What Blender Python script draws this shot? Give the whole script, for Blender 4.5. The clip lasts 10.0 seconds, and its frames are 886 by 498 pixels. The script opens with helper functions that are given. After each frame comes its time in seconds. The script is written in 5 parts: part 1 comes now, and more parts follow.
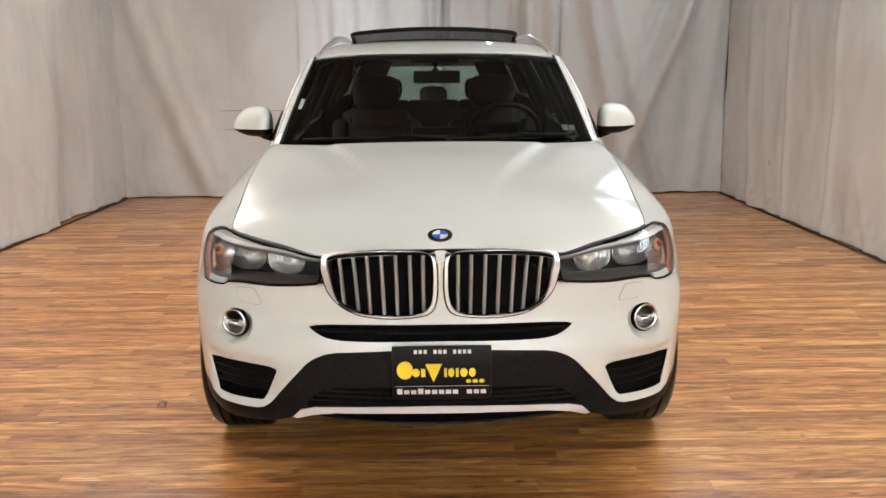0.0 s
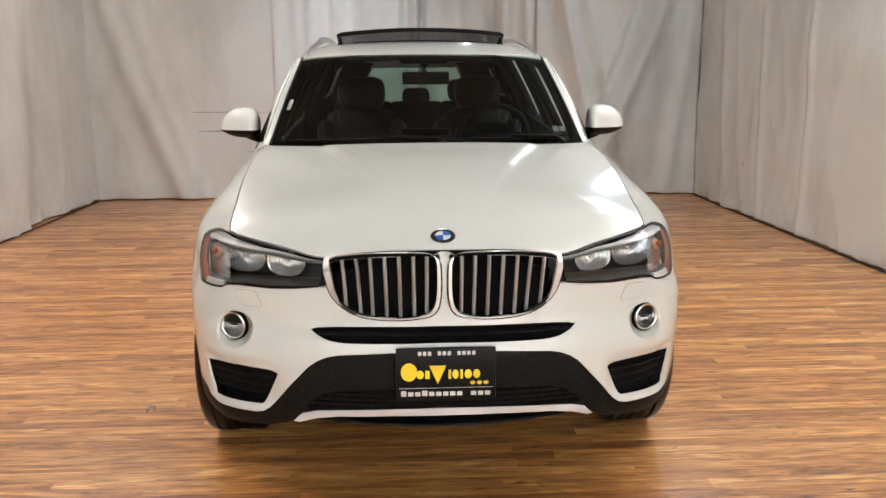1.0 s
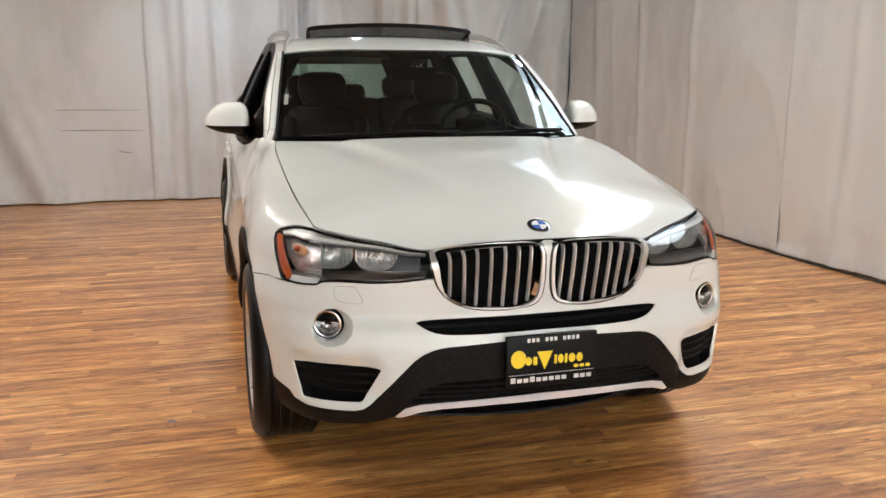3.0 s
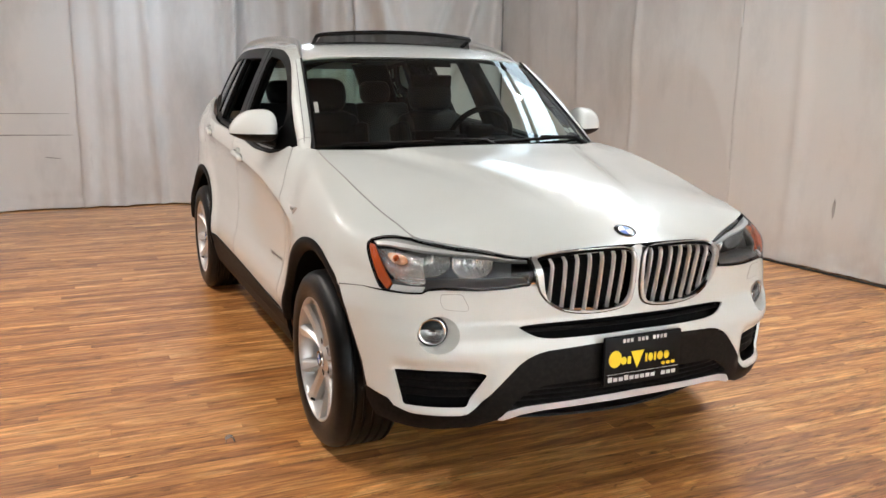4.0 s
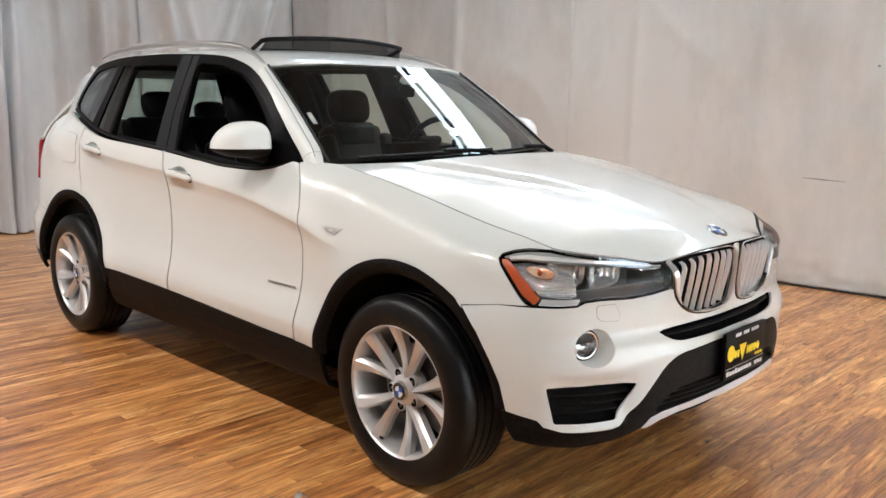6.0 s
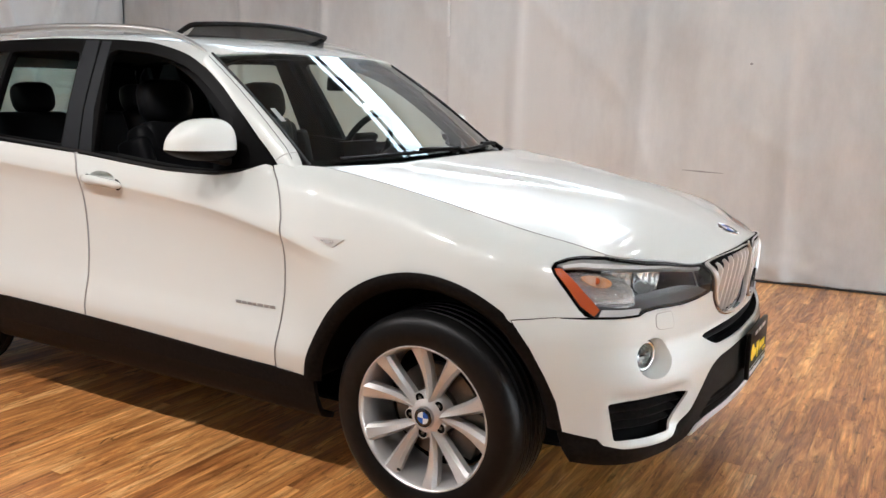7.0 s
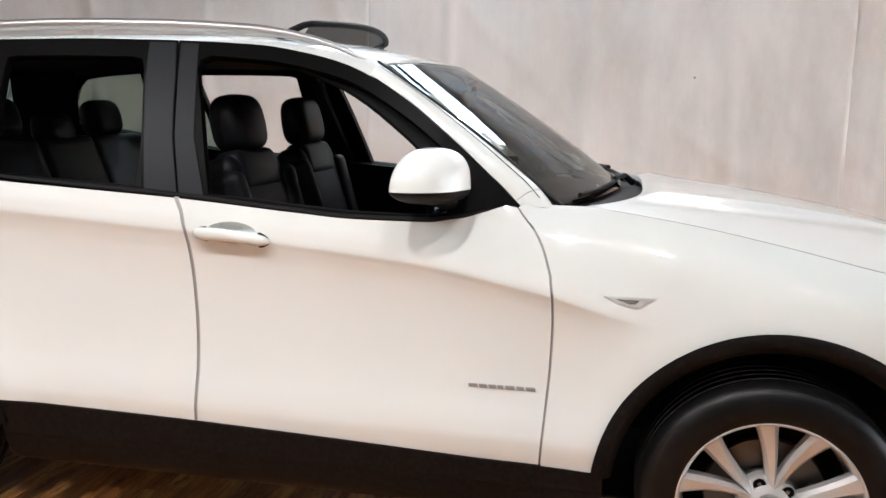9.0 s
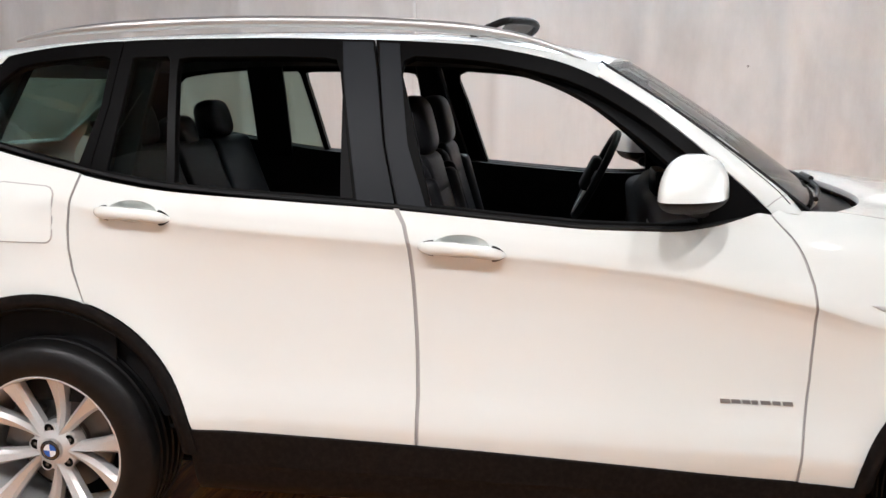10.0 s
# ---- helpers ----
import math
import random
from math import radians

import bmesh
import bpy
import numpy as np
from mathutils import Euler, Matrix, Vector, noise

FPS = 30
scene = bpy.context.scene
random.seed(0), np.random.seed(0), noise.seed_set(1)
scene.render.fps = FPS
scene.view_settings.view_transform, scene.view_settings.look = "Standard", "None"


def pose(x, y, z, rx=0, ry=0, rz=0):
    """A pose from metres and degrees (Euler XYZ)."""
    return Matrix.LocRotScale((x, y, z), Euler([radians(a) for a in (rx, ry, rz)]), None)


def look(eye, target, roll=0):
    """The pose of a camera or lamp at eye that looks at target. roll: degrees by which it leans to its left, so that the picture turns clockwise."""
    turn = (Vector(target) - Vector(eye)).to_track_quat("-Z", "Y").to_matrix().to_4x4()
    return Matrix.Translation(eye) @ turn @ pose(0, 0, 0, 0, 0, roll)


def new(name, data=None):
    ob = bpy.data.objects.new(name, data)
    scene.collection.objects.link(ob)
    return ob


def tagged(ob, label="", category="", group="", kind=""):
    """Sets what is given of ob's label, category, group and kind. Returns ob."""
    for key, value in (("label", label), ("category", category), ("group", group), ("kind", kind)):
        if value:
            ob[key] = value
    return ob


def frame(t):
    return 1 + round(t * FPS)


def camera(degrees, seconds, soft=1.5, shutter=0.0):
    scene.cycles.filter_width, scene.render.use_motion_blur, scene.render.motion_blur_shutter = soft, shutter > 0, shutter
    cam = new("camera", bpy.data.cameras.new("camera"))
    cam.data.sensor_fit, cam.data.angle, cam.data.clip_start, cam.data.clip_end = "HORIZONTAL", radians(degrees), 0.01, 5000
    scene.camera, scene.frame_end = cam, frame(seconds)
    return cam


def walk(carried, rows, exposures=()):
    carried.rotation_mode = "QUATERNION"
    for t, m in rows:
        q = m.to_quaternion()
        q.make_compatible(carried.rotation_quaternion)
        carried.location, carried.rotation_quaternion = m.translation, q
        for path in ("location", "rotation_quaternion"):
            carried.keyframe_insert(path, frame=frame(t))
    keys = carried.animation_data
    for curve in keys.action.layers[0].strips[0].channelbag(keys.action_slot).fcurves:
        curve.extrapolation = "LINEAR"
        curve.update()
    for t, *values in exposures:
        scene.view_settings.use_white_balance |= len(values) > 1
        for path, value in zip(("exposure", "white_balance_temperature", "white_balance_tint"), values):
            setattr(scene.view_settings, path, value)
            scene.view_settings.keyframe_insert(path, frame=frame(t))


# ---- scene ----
import collections

from mathutils.geometry import delaunay_2d_cdt

cam = camera(55.6, 10.0)
PATH = [
    (0, (-0.029, -3.4, 1.438), (-0.001, -1.442, 1.031), -0.5),
    (0.5, (-0.05, -3.394, 1.441), (-0.017, -1.436, 1.033), -0.5),
    (1, (-0.144, -3.384, 1.432), (-0.038, -1.428, 1.03), -0.3),
    (1.5, (-0.299, -3.355, 1.423), (-0.102, -1.406, 1.021), -0.1),
    (2, (-0.497, -3.319, 1.407), (-0.218, -1.38, 1.003), -0.0),
    (2.2, (-0.583, -3.299, 1.408), (-0.254, -1.368, 1.003), -0.0),
    (3.5, (-1.425, -3.215, 1.41), (-0.742, -1.378, 1.011), 0.5),
    (4, (-1.764, -3.082, 1.442), (-0.953, -1.298, 1.043), 0.6),
    (4.5, (-2.101, -2.978, 1.454), (-1.162, -1.258, 1.054), 0.5),
    (5, (-2.374, -2.759, 1.423), (-1.293, -1.122, 1.031), 0.7),
    (5.2, (-2.475, -2.637, 1.392), (-1.324, -1.042, 1.029), 0.5),
    (6.5, (-3.012, -1.763, 1.388), (-1.454, -0.565, 1.018), 1.0),
    (7, (-3.103, -1.354, 1.389), (-1.405, -0.362, 1.026), 1.0),
    (7.5, (-3.173, -0.914, 1.382), (-1.374, -0.112, 1.034), 1.1),
    (8, (-3.153, -0.474, 1.383), (-1.282, 0.149, 1.051), 1.0),
    (8.5, (-3.142, -0.033, 1.387), (-1.237, 0.48, 1.058), 0.7),
    (9, (-3.13, 0.421, 1.393), (-1.201, 0.833, 1.064), 0.7),
    (9.5, (-3.078, 0.826, 1.428), (-1.144, 1.193, 1.079), 0.3),
    (10, (-3.135, 1.243, 1.44), (-1.19, 1.535, 1.077), 0.1),
]
TONE = [(0.0, -0.33, 6580, 10), (3.0, -0.34, 6450, 10), (4.5, -0.25, 6290, 10), (7.5, -0.19, 6010, 10), (10.0, 0.07, 5900, 10)]     # seconds, stops, kelvin, tint
walk(cam, [(t, look(eye, target, roll)) for t, eye, target, roll in PATH], exposures=TONE)


# ---- light: added panels and fill spots, inferred track spots, a dark ceiling ----
world = bpy.data.worlds.new("world")
scene.world = world
world.use_nodes = True
world.node_tree.nodes["Background"].inputs[0].default_value = (.9, .85, .8, 1)
world.node_tree.nodes["Background"].inputs[1].default_value = .02
CEILING = 4.3
# unseen panels, added in place of a cool-lit upper curtain
BAND = [(x, y, z, tilt, w, 3.4, k * w, (.72, .89, 1)) for y, k in ((1.3, 124), (4.7, 50)) for x, z, tilt, w in ((3.25, 3.93, 50, .46), (2.98, CEILING - .09, 0, .16))]      # x, y, z, tilt, width, length, power, colour
# track spots: x, y, z, power
TRACK = [(2.75, -3.2 + 1.1 * i, 3.85, w) for i, w in enumerate((4, 6, 56, 122, 134, 102, 74))] + [(-2.85, -3.8 + 1.3 * i, 3.7, w) for i, w in enumerate((4, 6, 52, 160, 198, 148, 222))] + [(-2.6, 4.7, 3.2, 45), (-1.05, 5.0, 3.9, 120), (-.25, 5.1, 3.9, 105)]
FILL_WASH = [(-2.4 + 1.6 * i, -4.3, 3.95, w) for i, w in enumerate((2900, 5300, 6200, 6200))]      # added fill: spots turned to the unseen front curtain, which throws the light back
BACK = [(.72, 6.45, 3.0, 60)]      # a cool lamp high on the far side, facing the room
SPOT_COLOUR, COOL_COLOUR, FILL_COLOUR = (1, .93, .86), (.74, .87, 1), (.84, .95, 1)

# ---- materials ----


def mat(name, colour, rough=.5, metal=0.0, **more):
    m = bpy.data.materials.new(name)
    m.use_nodes = True
    b = m.node_tree.nodes["Principled BSDF"]
    b.inputs["Base Color"].default_value = (*colour, 1)
    b.inputs["Roughness"].default_value = rough
    b.inputs["Metallic"].default_value = metal
    for k, v in more.items():
        b.inputs[k.replace("_", " ")].default_value = v
    return m


SPEC = dict(Specular_IOR_Level=.22)


def wire(m, kind, **vals):
    n = m.node_tree.nodes.new(kind)
    for k, v in vals.items():
        n.inputs[k.replace("_", " ")].default_value = v
    return n


def link(m, a, b):
    m.node_tree.links.new(a, b)


def grain(m, scale, bump=.0, dist=.001, rough=None, tint=None, detail=6, stretch=(1, 1, 1)):
    """Noise in place over a material: fine relief, uneven gloss, a drift of colour."""
    t, n = m.node_tree, m.node_tree.nodes
    b = n["Principled BSDF"]
    co = n.new("ShaderNodeTexCoord")
    mp = n.new("ShaderNodeMapping")
    mp.inputs["Scale"].default_value = stretch
    link(m, co.outputs["Object"], mp.inputs[0])
    no = wire(m, "ShaderNodeTexNoise", Scale=scale, Detail=detail)
    link(m, mp.outputs[0], no.inputs["Vector"])
    if bump:
        bu = wire(m, "ShaderNodeBump", Strength=bump, Distance=dist)
        link(m, no.outputs[0], bu.inputs["Height"])
        link(m, bu.outputs[0], b.inputs["Normal"])
    if rough:
        mr = n.new("ShaderNodeMapRange")
        mr.inputs[1].default_value, mr.inputs[2].default_value = .3, .7
        mr.inputs[3].default_value, mr.inputs[4].default_value = rough
        link(m, no.outputs[0], mr.inputs[0])
        link(m, mr.outputs[0], b.inputs["Roughness"])
    if tint:
        big = wire(m, "ShaderNodeTexNoise", Scale=scale * .13, Detail=4)
        link(m, mp.outputs[0], big.inputs["Vector"])
        mx = n.new("ShaderNodeMix")
        mx.data_type = "RGBA"
        mx.inputs[6].default_value = b.inputs["Base Color"].default_value
        mx.inputs[7].default_value = (*tint, 1)
        mr = n.new("ShaderNodeMapRange")
        mr.inputs[1].default_value, mr.inputs[2].default_value = .4, .68
        link(m, big.outputs[0], mr.inputs[0])
        link(m, mr.outputs[0], mx.inputs[0])
        link(m, mx.outputs[2], b.inputs["Base Color"])
    return m


def glass(name, tint, ior=1.5):
    """Clear or tinted sheet: lets light straight through, mirrors by Fresnel."""
    m = bpy.data.materials.new(name)
    m.use_nodes = True
    n = m.node_tree.nodes
    n.remove(n["Principled BSDF"])
    tr, gl, mx, fr = (n.new("ShaderNodeBsdf" + k) if k[0] != "_" else n.new(k[1:]) for k in ("Transparent", "Glossy", "_ShaderNodeMixShader", "_ShaderNodeFresnel"))
    tr.inputs[0].default_value = (*tint, 1)
    gl.inputs["Roughness"].default_value = .012
    fr.inputs[0].default_value = ior
    link(m, fr.outputs[0], mx.inputs[0])
    link(m, tr.outputs[0], mx.inputs[1])
    link(m, gl.outputs[0], mx.inputs[2])
    link(m, mx.outputs[0], n["Material Output"].inputs[0])
    return m


PAINT = grain(mat("pearl_white_paint", (.712, .734, .706), .3, Specular_IOR_Level=.2, Coat_Weight=1.0, Coat_Roughness=.08, Coat_IOR=1.5), 900, bump=.02, dist=.0003, rough=(.24, .34))
CLAD = grain(mat("grained_black_plastic", (.0055, .0048, .0046), .55, Specular_IOR_Level=.08), 500, bump=.25, dist=.0006, rough=(.42, .6), tint=(.011, .009, .0082))
GLOSS_BLACK = mat("gloss_black_trim", (.0022, .0020, .0020), .36, Specular_IOR_Level=.035)
PILLAR = mat("satin_black_pillar", (.010, .011, .0135), .42, Specular_IOR_Level=.12)
RUBBER = mat("window_rubber", (.008, .008, .008), .6, **SPEC)
RAIL = grain(mat("satin_rail_metal", (.42, .41, .40), .38, .9), 200, rough=(.35, .42))
BARS = grain(mat("satin_grey_bars", (.80, .80, .80), .3, .6), 200, rough=(.3, .4))
CHROME = grain(mat("satin_chrome", (.72, .70, .68), .16, 1.0), 200, rough=(.12, .22))
BRIGHT = mat("bright_chrome", (.86, .85, .84), .06, 1.0)
ALLOY = grain(mat("silver_alloy_paint", (.62, .61, .60), .34, .55, Coat_Weight=.3, Coat_Roughness=.1), 600, rough=(.26, .36))
TYRE = grain(mat("tyre_rubber", (.0030, .0029, .0029), .4, Specular_IOR_Level=.22), 220, bump=.25, dist=.0008, rough=(.30, .46), tint=(.0065, .006, .0057))
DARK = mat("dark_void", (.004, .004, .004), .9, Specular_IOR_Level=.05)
LINER = grain(mat("wheel_arch_felt", (.008, .0075, .007), .95, Specular_IOR_Level=.1), 400, bump=.4, dist=.002)
HOUSING = grain(mat("lamp_housing_grey", (.028, .028, .029), .42), 300, bump=.1, dist=.0005)
LENS = glass("clear_lens", (.96, .97, .97))
BOWL = grain(mat("lamp_reflector", (.96, .96, .96), .13, .8), 130, bump=.8, dist=.005, detail=2, stretch=(1, 1, .25))
BROW = mat("bright_lamp_brow", (.93, .93, .93), .25)
BOWL_SATIN = mat("satin_lamp_trim", (.50, .50, .50), .3, .15)
AMBER = mat("amber_reflector", (.72, .13, .025), .25, Coat_Weight=1.0)
ORANGE = grain(mat("amber_bulb_cover", (.85, .36, .15), .2, .3), 160, bump=.9, dist=.004, detail=2, tint=(.9, .62, .45))
SCREEN = glass("windscreen_glass", (.70, .84, .78), 1.72)
TINT = glass("privacy_glass", (.30, .375, .335))
REARGLASS = glass("rear_window_glass", (.42, .54, .49))
FILM = mat("clear_film", (.80, .80, .80), .18, Transmission_Weight=.7, IOR=1.25)
SKID_SILVER = grain(mat("matt_silver_plastic", (.74, .76, .78), .42, .25), 300, rough=(.36, .48))
LEATHER = grain(mat("black_leather", (.009, .0092, .0105), .5, Specular_IOR_Level=.14), 260, bump=.35, dist=.0012, rough=(.36, .52))
TRIM_IN = grain(mat("black_soft_trim", (.0115, .0115, .012), .65, Specular_IOR_Level=.08), 350, bump=.3, dist=.0008)
LINING = grain(mat("grey_roof_lining", (.055, .054, .052), .95, **SPEC), 500, bump=.3, dist=.001)
BLUE = mat("blue_enamel", (.008, .09, .42), .35)
WHITE = mat("white_enamel", (.75, .75, .75), .35)
BLACK_ENAMEL = mat("black_enamel", (.01, .01, .01), .15, Coat_Weight=1.0)
PLATE = mat("black_plate_plastic", (.006, .0055, .0055), .4, Specular_IOR_Level=.1)
YELLOW = mat("yellow_print", (.86, .62, .02), .45)
PRINT = mat("white_print", (.78, .78, .78), .45)
PAPER = mat("sticker_paper", (.30, .31, .30), .6)
STICKER = mat("printed_sticker", (.62, .62, .58), .6)
STEEL = grain(mat("brake_steel", (.16, .15, .14), .42, .9), 90, rough=(.3, .5))
REDLENS = mat("red_lens", (.35, .01, .012), .15, Coat_Weight=1.0)
SILVER = grain(mat("matt_silver_skid", (.62, .60, .58), .32, .6), 400, rough=(.28, .4))
BULB = mat("lit_bulb", (1, 1, 1), .5, Emission_Color=(1, .95, .9, 1), Emission_Strength=18.0)
MESHNET = mat("black_net", (.012, .012, .0125), .8, Specular_IOR_Level=.1)
_n = MESHNET.node_tree.nodes
_open, _mix = _n.new("ShaderNodeBsdfTransparent"), _n.new("ShaderNodeMixShader")
_mix.inputs[0].default_value = .14      # the net's share of open holes, too fine to model
link(MESHNET, _n["Principled BSDF"].outputs[0], _mix.inputs[1])
link(MESHNET, _open.outputs[0], _mix.inputs[2])
link(MESHNET, _mix.outputs[0], _n["Material Output"].inputs[0])
GRILLE_RIM = grain(mat("satin_grille_frame", (.56, .55, .54), .22, .85), 200, rough=(.3, .38))
SEAM = mat("panel_joint", (.40, .39, .38), .8, Specular_IOR_Level=.1)


def fabric(name, colour, stain):
    m = mat(name, colour, .92, Sheen_Weight=.15)
    t, n = m.node_tree, m.node_tree.nodes
    b = n["Principled BSDF"]
    co = n.new("ShaderNodeTexCoord")
    weave = wire(m, "ShaderNodeTexNoise", Scale=380, Detail=2)
    crease = wire(m, "ShaderNodeTexNoise", Scale=1.5, Detail=3, Roughness=.5, Distortion=.5)
    blot = wire(m, "ShaderNodeTexNoise", Scale=.75, Detail=9, Roughness=.66)
    mp = n.new("ShaderNodeMapping")
    mp.inputs["Scale"].default_value = (1, 1, .45)
    link(m, co.outputs["Object"], mp.inputs[0])
    for q in (weave, crease, blot):
        link(m, mp.outputs[0], q.inputs["Vector"])
    fall = n.new("ShaderNodeMapping")
    fall.inputs["Scale"].default_value = (2.0, 2.0, .2)
    fall.inputs["Rotation"].default_value = (.10, .08, 0)
    link(m, co.outputs["Object"], fall.inputs[0])
    pleat = wire(m, "ShaderNodeTexNoise", Scale=1.0, Detail=4, Roughness=.55, Distortion=.4)
    link(m, fall.outputs[0], pleat.inputs["Vector"])
    b0 = wire(m, "ShaderNodeBump", Strength=.25, Distance=.06)
    link(m, pleat.outputs[0], b0.inputs["Height"])
    r = n.new("ShaderNodeMapRange")
    r.inputs[1].default_value, r.inputs[2].default_value, r.inputs[4].default_value = .44, .72, .85
    link(m, blot.outputs[0], r.inputs[0])
    rub = n.new("ShaderNodeMapping")
    rub.inputs["Scale"].default_value = (3.2, 3.2, 1.1)
    link(m, co.outputs["Object"], rub.inputs[0])
    spot = wire(m, "ShaderNodeTexNoise", Scale=1.0, Detail=7, Roughness=.72)
    link(m, rub.outputs[0], spot.inputs["Vector"])
    r2 = n.new("ShaderNodeMapRange")
    r2.inputs[1].default_value, r2.inputs[2].default_value, r2.inputs[4].default_value = .665, .76, .8
    link(m, spot.outputs[0], r2.inputs[0])
    top_up = n.new("ShaderNodeMath")
    top_up.operation = "MAXIMUM"
    link(m, r.outputs[0], top_up.inputs[0])
    link(m, r2.outputs[0], top_up.inputs[1])
    mx = n.new("ShaderNodeMix")
    mx.data_type = "RGBA"
    mx.inputs[6].default_value, mx.inputs[7].default_value = (*colour, 1), (*stain, 1)
    link(m, top_up.outputs[0], mx.inputs[0])
    link(m, mx.outputs[2], b.inputs["Base Color"])
    b1 = wire(m, "ShaderNodeBump", Strength=.3, Distance=.06)
    link(m, crease.outputs[0], b1.inputs["Height"])
    link(m, b0.outputs[0], b1.inputs["Normal"])
    b2 = wire(m, "ShaderNodeBump", Strength=.12, Distance=.001)
    link(m, weave.outputs[0], b2.inputs["Height"])
    link(m, b1.outputs[0], b2.inputs["Normal"])
    link(m, b2.outputs[0], b.inputs["Normal"])
    return m


CLOTH = fabric("white_drape_cloth", (.74, .722, .70), (.48, .458, .436))


def wood(name, pick):
    """Laminate strip: tone by the strip, long grain, dark streaks and knots, satin varnish."""
    m = mat(name, (.4, .2, .08), .4, Specular_IOR_Level=.35, Coat_Weight=.6, Coat_Roughness=.2)
    n = m.node_tree.nodes
    b = n["Principled BSDF"]
    if pick == "object":
        rnd = n.new("ShaderNodeObjectInfo").outputs["Random"]
    else:
        rnd = n.new("ShaderNodeNewGeometry").outputs["Random Per Island"]
    co = n.new("ShaderNodeNewGeometry")
    sh = n.new("ShaderNodeVectorMath")
    sh.operation = "MULTIPLY_ADD"
    cm = n.new("ShaderNodeCombineXYZ")
    for k in range(3):
        link(m, rnd, cm.inputs[k])
    sh.inputs[1].default_value = (37, 91, 53)
    link(m, cm.outputs[0], sh.inputs[0])
    link(m, co.outputs["Position"], sh.inputs[2])

    def streaks(scale, detail, rough, twist):
        mp = n.new("ShaderNodeMapping")
        mp.inputs["Scale"].default_value = scale
        link(m, sh.outputs[0], mp.inputs[0])
        no = wire(m, "ShaderNodeTexNoise", Scale=1.0, Detail=detail, Roughness=rough, Distortion=twist)
        link(m, mp.outputs[0], no.inputs["Vector"])
        return no

    def span(source, a, b, c, d):
        r = n.new("ShaderNodeMapRange")
        for k, v in zip((1, 2, 3, 4), (a, b, c, d)):
            r.inputs[k].default_value = v
        link(m, source, r.inputs[0])
        return r.outputs[0]

    def op(kind, a, b):
        r = n.new("ShaderNodeMath")
        r.operation = kind
        link(m, a, r.inputs[0])
        link(m, b, r.inputs[1])
        return r.outputs[0]
    broad = streaks((2.2, 13, 10), 6, .62, 1.6)
    fine = streaks((2.6, 54, 10), 6, .65, .9)
    knot = streaks((4.2, 21, 10), 6, .72, 1.8)
    tone = n.new("ShaderNodeValToRGB")
    e = tone.color_ramp.elements
    e[0].position, e[0].color = 0, (.27, .092, .024, 1)
    e[1].position, e[1].color = 1, (.86, .47, .185, 1)
    for pos, c in ((.3, (.43, .166, .044)), (.55, (.57, .245, .070)), (.78, (.72, .342, .110))):
        e.new(pos).color = (*c, 1)
    link(m, op("ADD", span(broad.outputs[0], .33, .67, .08, .86), span(rnd, 0, 1, -.29, .29)), tone.inputs[0])
    hair = streaks((1.5, 120, 10), 3, .5, .6)
    shade = op("MULTIPLY", op("MULTIPLY", span(fine.outputs[0], .32, .68, .58, 1.36), span(hair.outputs[0], .58, .70, 1.0, .72)), span(knot.outputs[0], .56, .70, 1.0, .18))
    vm = n.new("ShaderNodeVectorMath")
    vm.operation = "SCALE"
    link(m, tone.outputs[0], vm.inputs[0])
    link(m, shade, vm.inputs["Scale"])
    link(m, vm.outputs[0], b.inputs["Base Color"])
    ro = n.new("ShaderNodeMapRange")
    ro.inputs[1].default_value, ro.inputs[2].default_value, ro.inputs[3].default_value, ro.inputs[4].default_value = .3, .7, .34, .52
    link(m, knot.outputs[0], ro.inputs[0])
    link(m, ro.outputs[0], b.inputs["Roughness"])
    bu = wire(m, "ShaderNodeBump", Strength=.22, Distance=.0012)
    link(m, fine.outputs[0], bu.inputs["Height"])
    link(m, bu.outputs[0], b.inputs["Normal"])
    return m


WOOD, WOOD_REST = wood("laminate_strip", "object"), wood("laminate_strips", "island")
PLAIN_DARK = grain(mat("dark_ceiling_paint", (.17, .163, .155), .9), 8, bump=.1, dist=.01)
# one colour for real scuffs and for painted shade of fold lines
SCUFF_SHADE = grain(mat("dark_scuff_shade", (.32, .30, .285), .95), 60, tint=(.46, .44, .42))
SLAB = mat("floor_underlay", (.13, .055, .02), .9)
HOSE = mat("black_edge_tube", (.02, .017, .015), .6)

# ---- mesh helpers ----


def mesh(name, verts, faces, material, parent=None, label="", normals=None, smooth=True, dark_from=None):
    me = bpy.data.meshes.new(name)
    me.from_pydata([tuple(v) for v in verts], [], faces)
    me.materials.append(material)
    if dark_from is not None:
        me.materials.append(SEAM)
        me.polygons.foreach_set("material_index", [0] * dark_from + [1] * (len(me.polygons) - dark_from))
    if smooth:
        me.polygons.foreach_set("use_smooth", [True] * len(me.polygons))
    if normals is not None and len(normals) == len(me.vertices):
        me.normals_split_custom_set_from_vertices([tuple(n) for n in normals])
    ob = new(name, me)
    if parent:
        ob.parent = parent
    if label:
        ob["label"] = label
    return ob


def part(name, bm, material, parent, label="", smooth=40):
    me = bpy.data.meshes.new(name)
    bmesh.ops.recalc_face_normals(bm, faces=bm.faces)
    bm.to_mesh(me)
    bm.free()
    me.materials.append(material)
    if smooth:
        me.set_sharp_from_angle(angle=radians(smooth))
        me.polygons.foreach_set("use_smooth", [True] * len(me.polygons))
    ob = new(name, me)
    if parent:
        ob.parent = parent
    if label:
        ob["label"] = label
    return ob


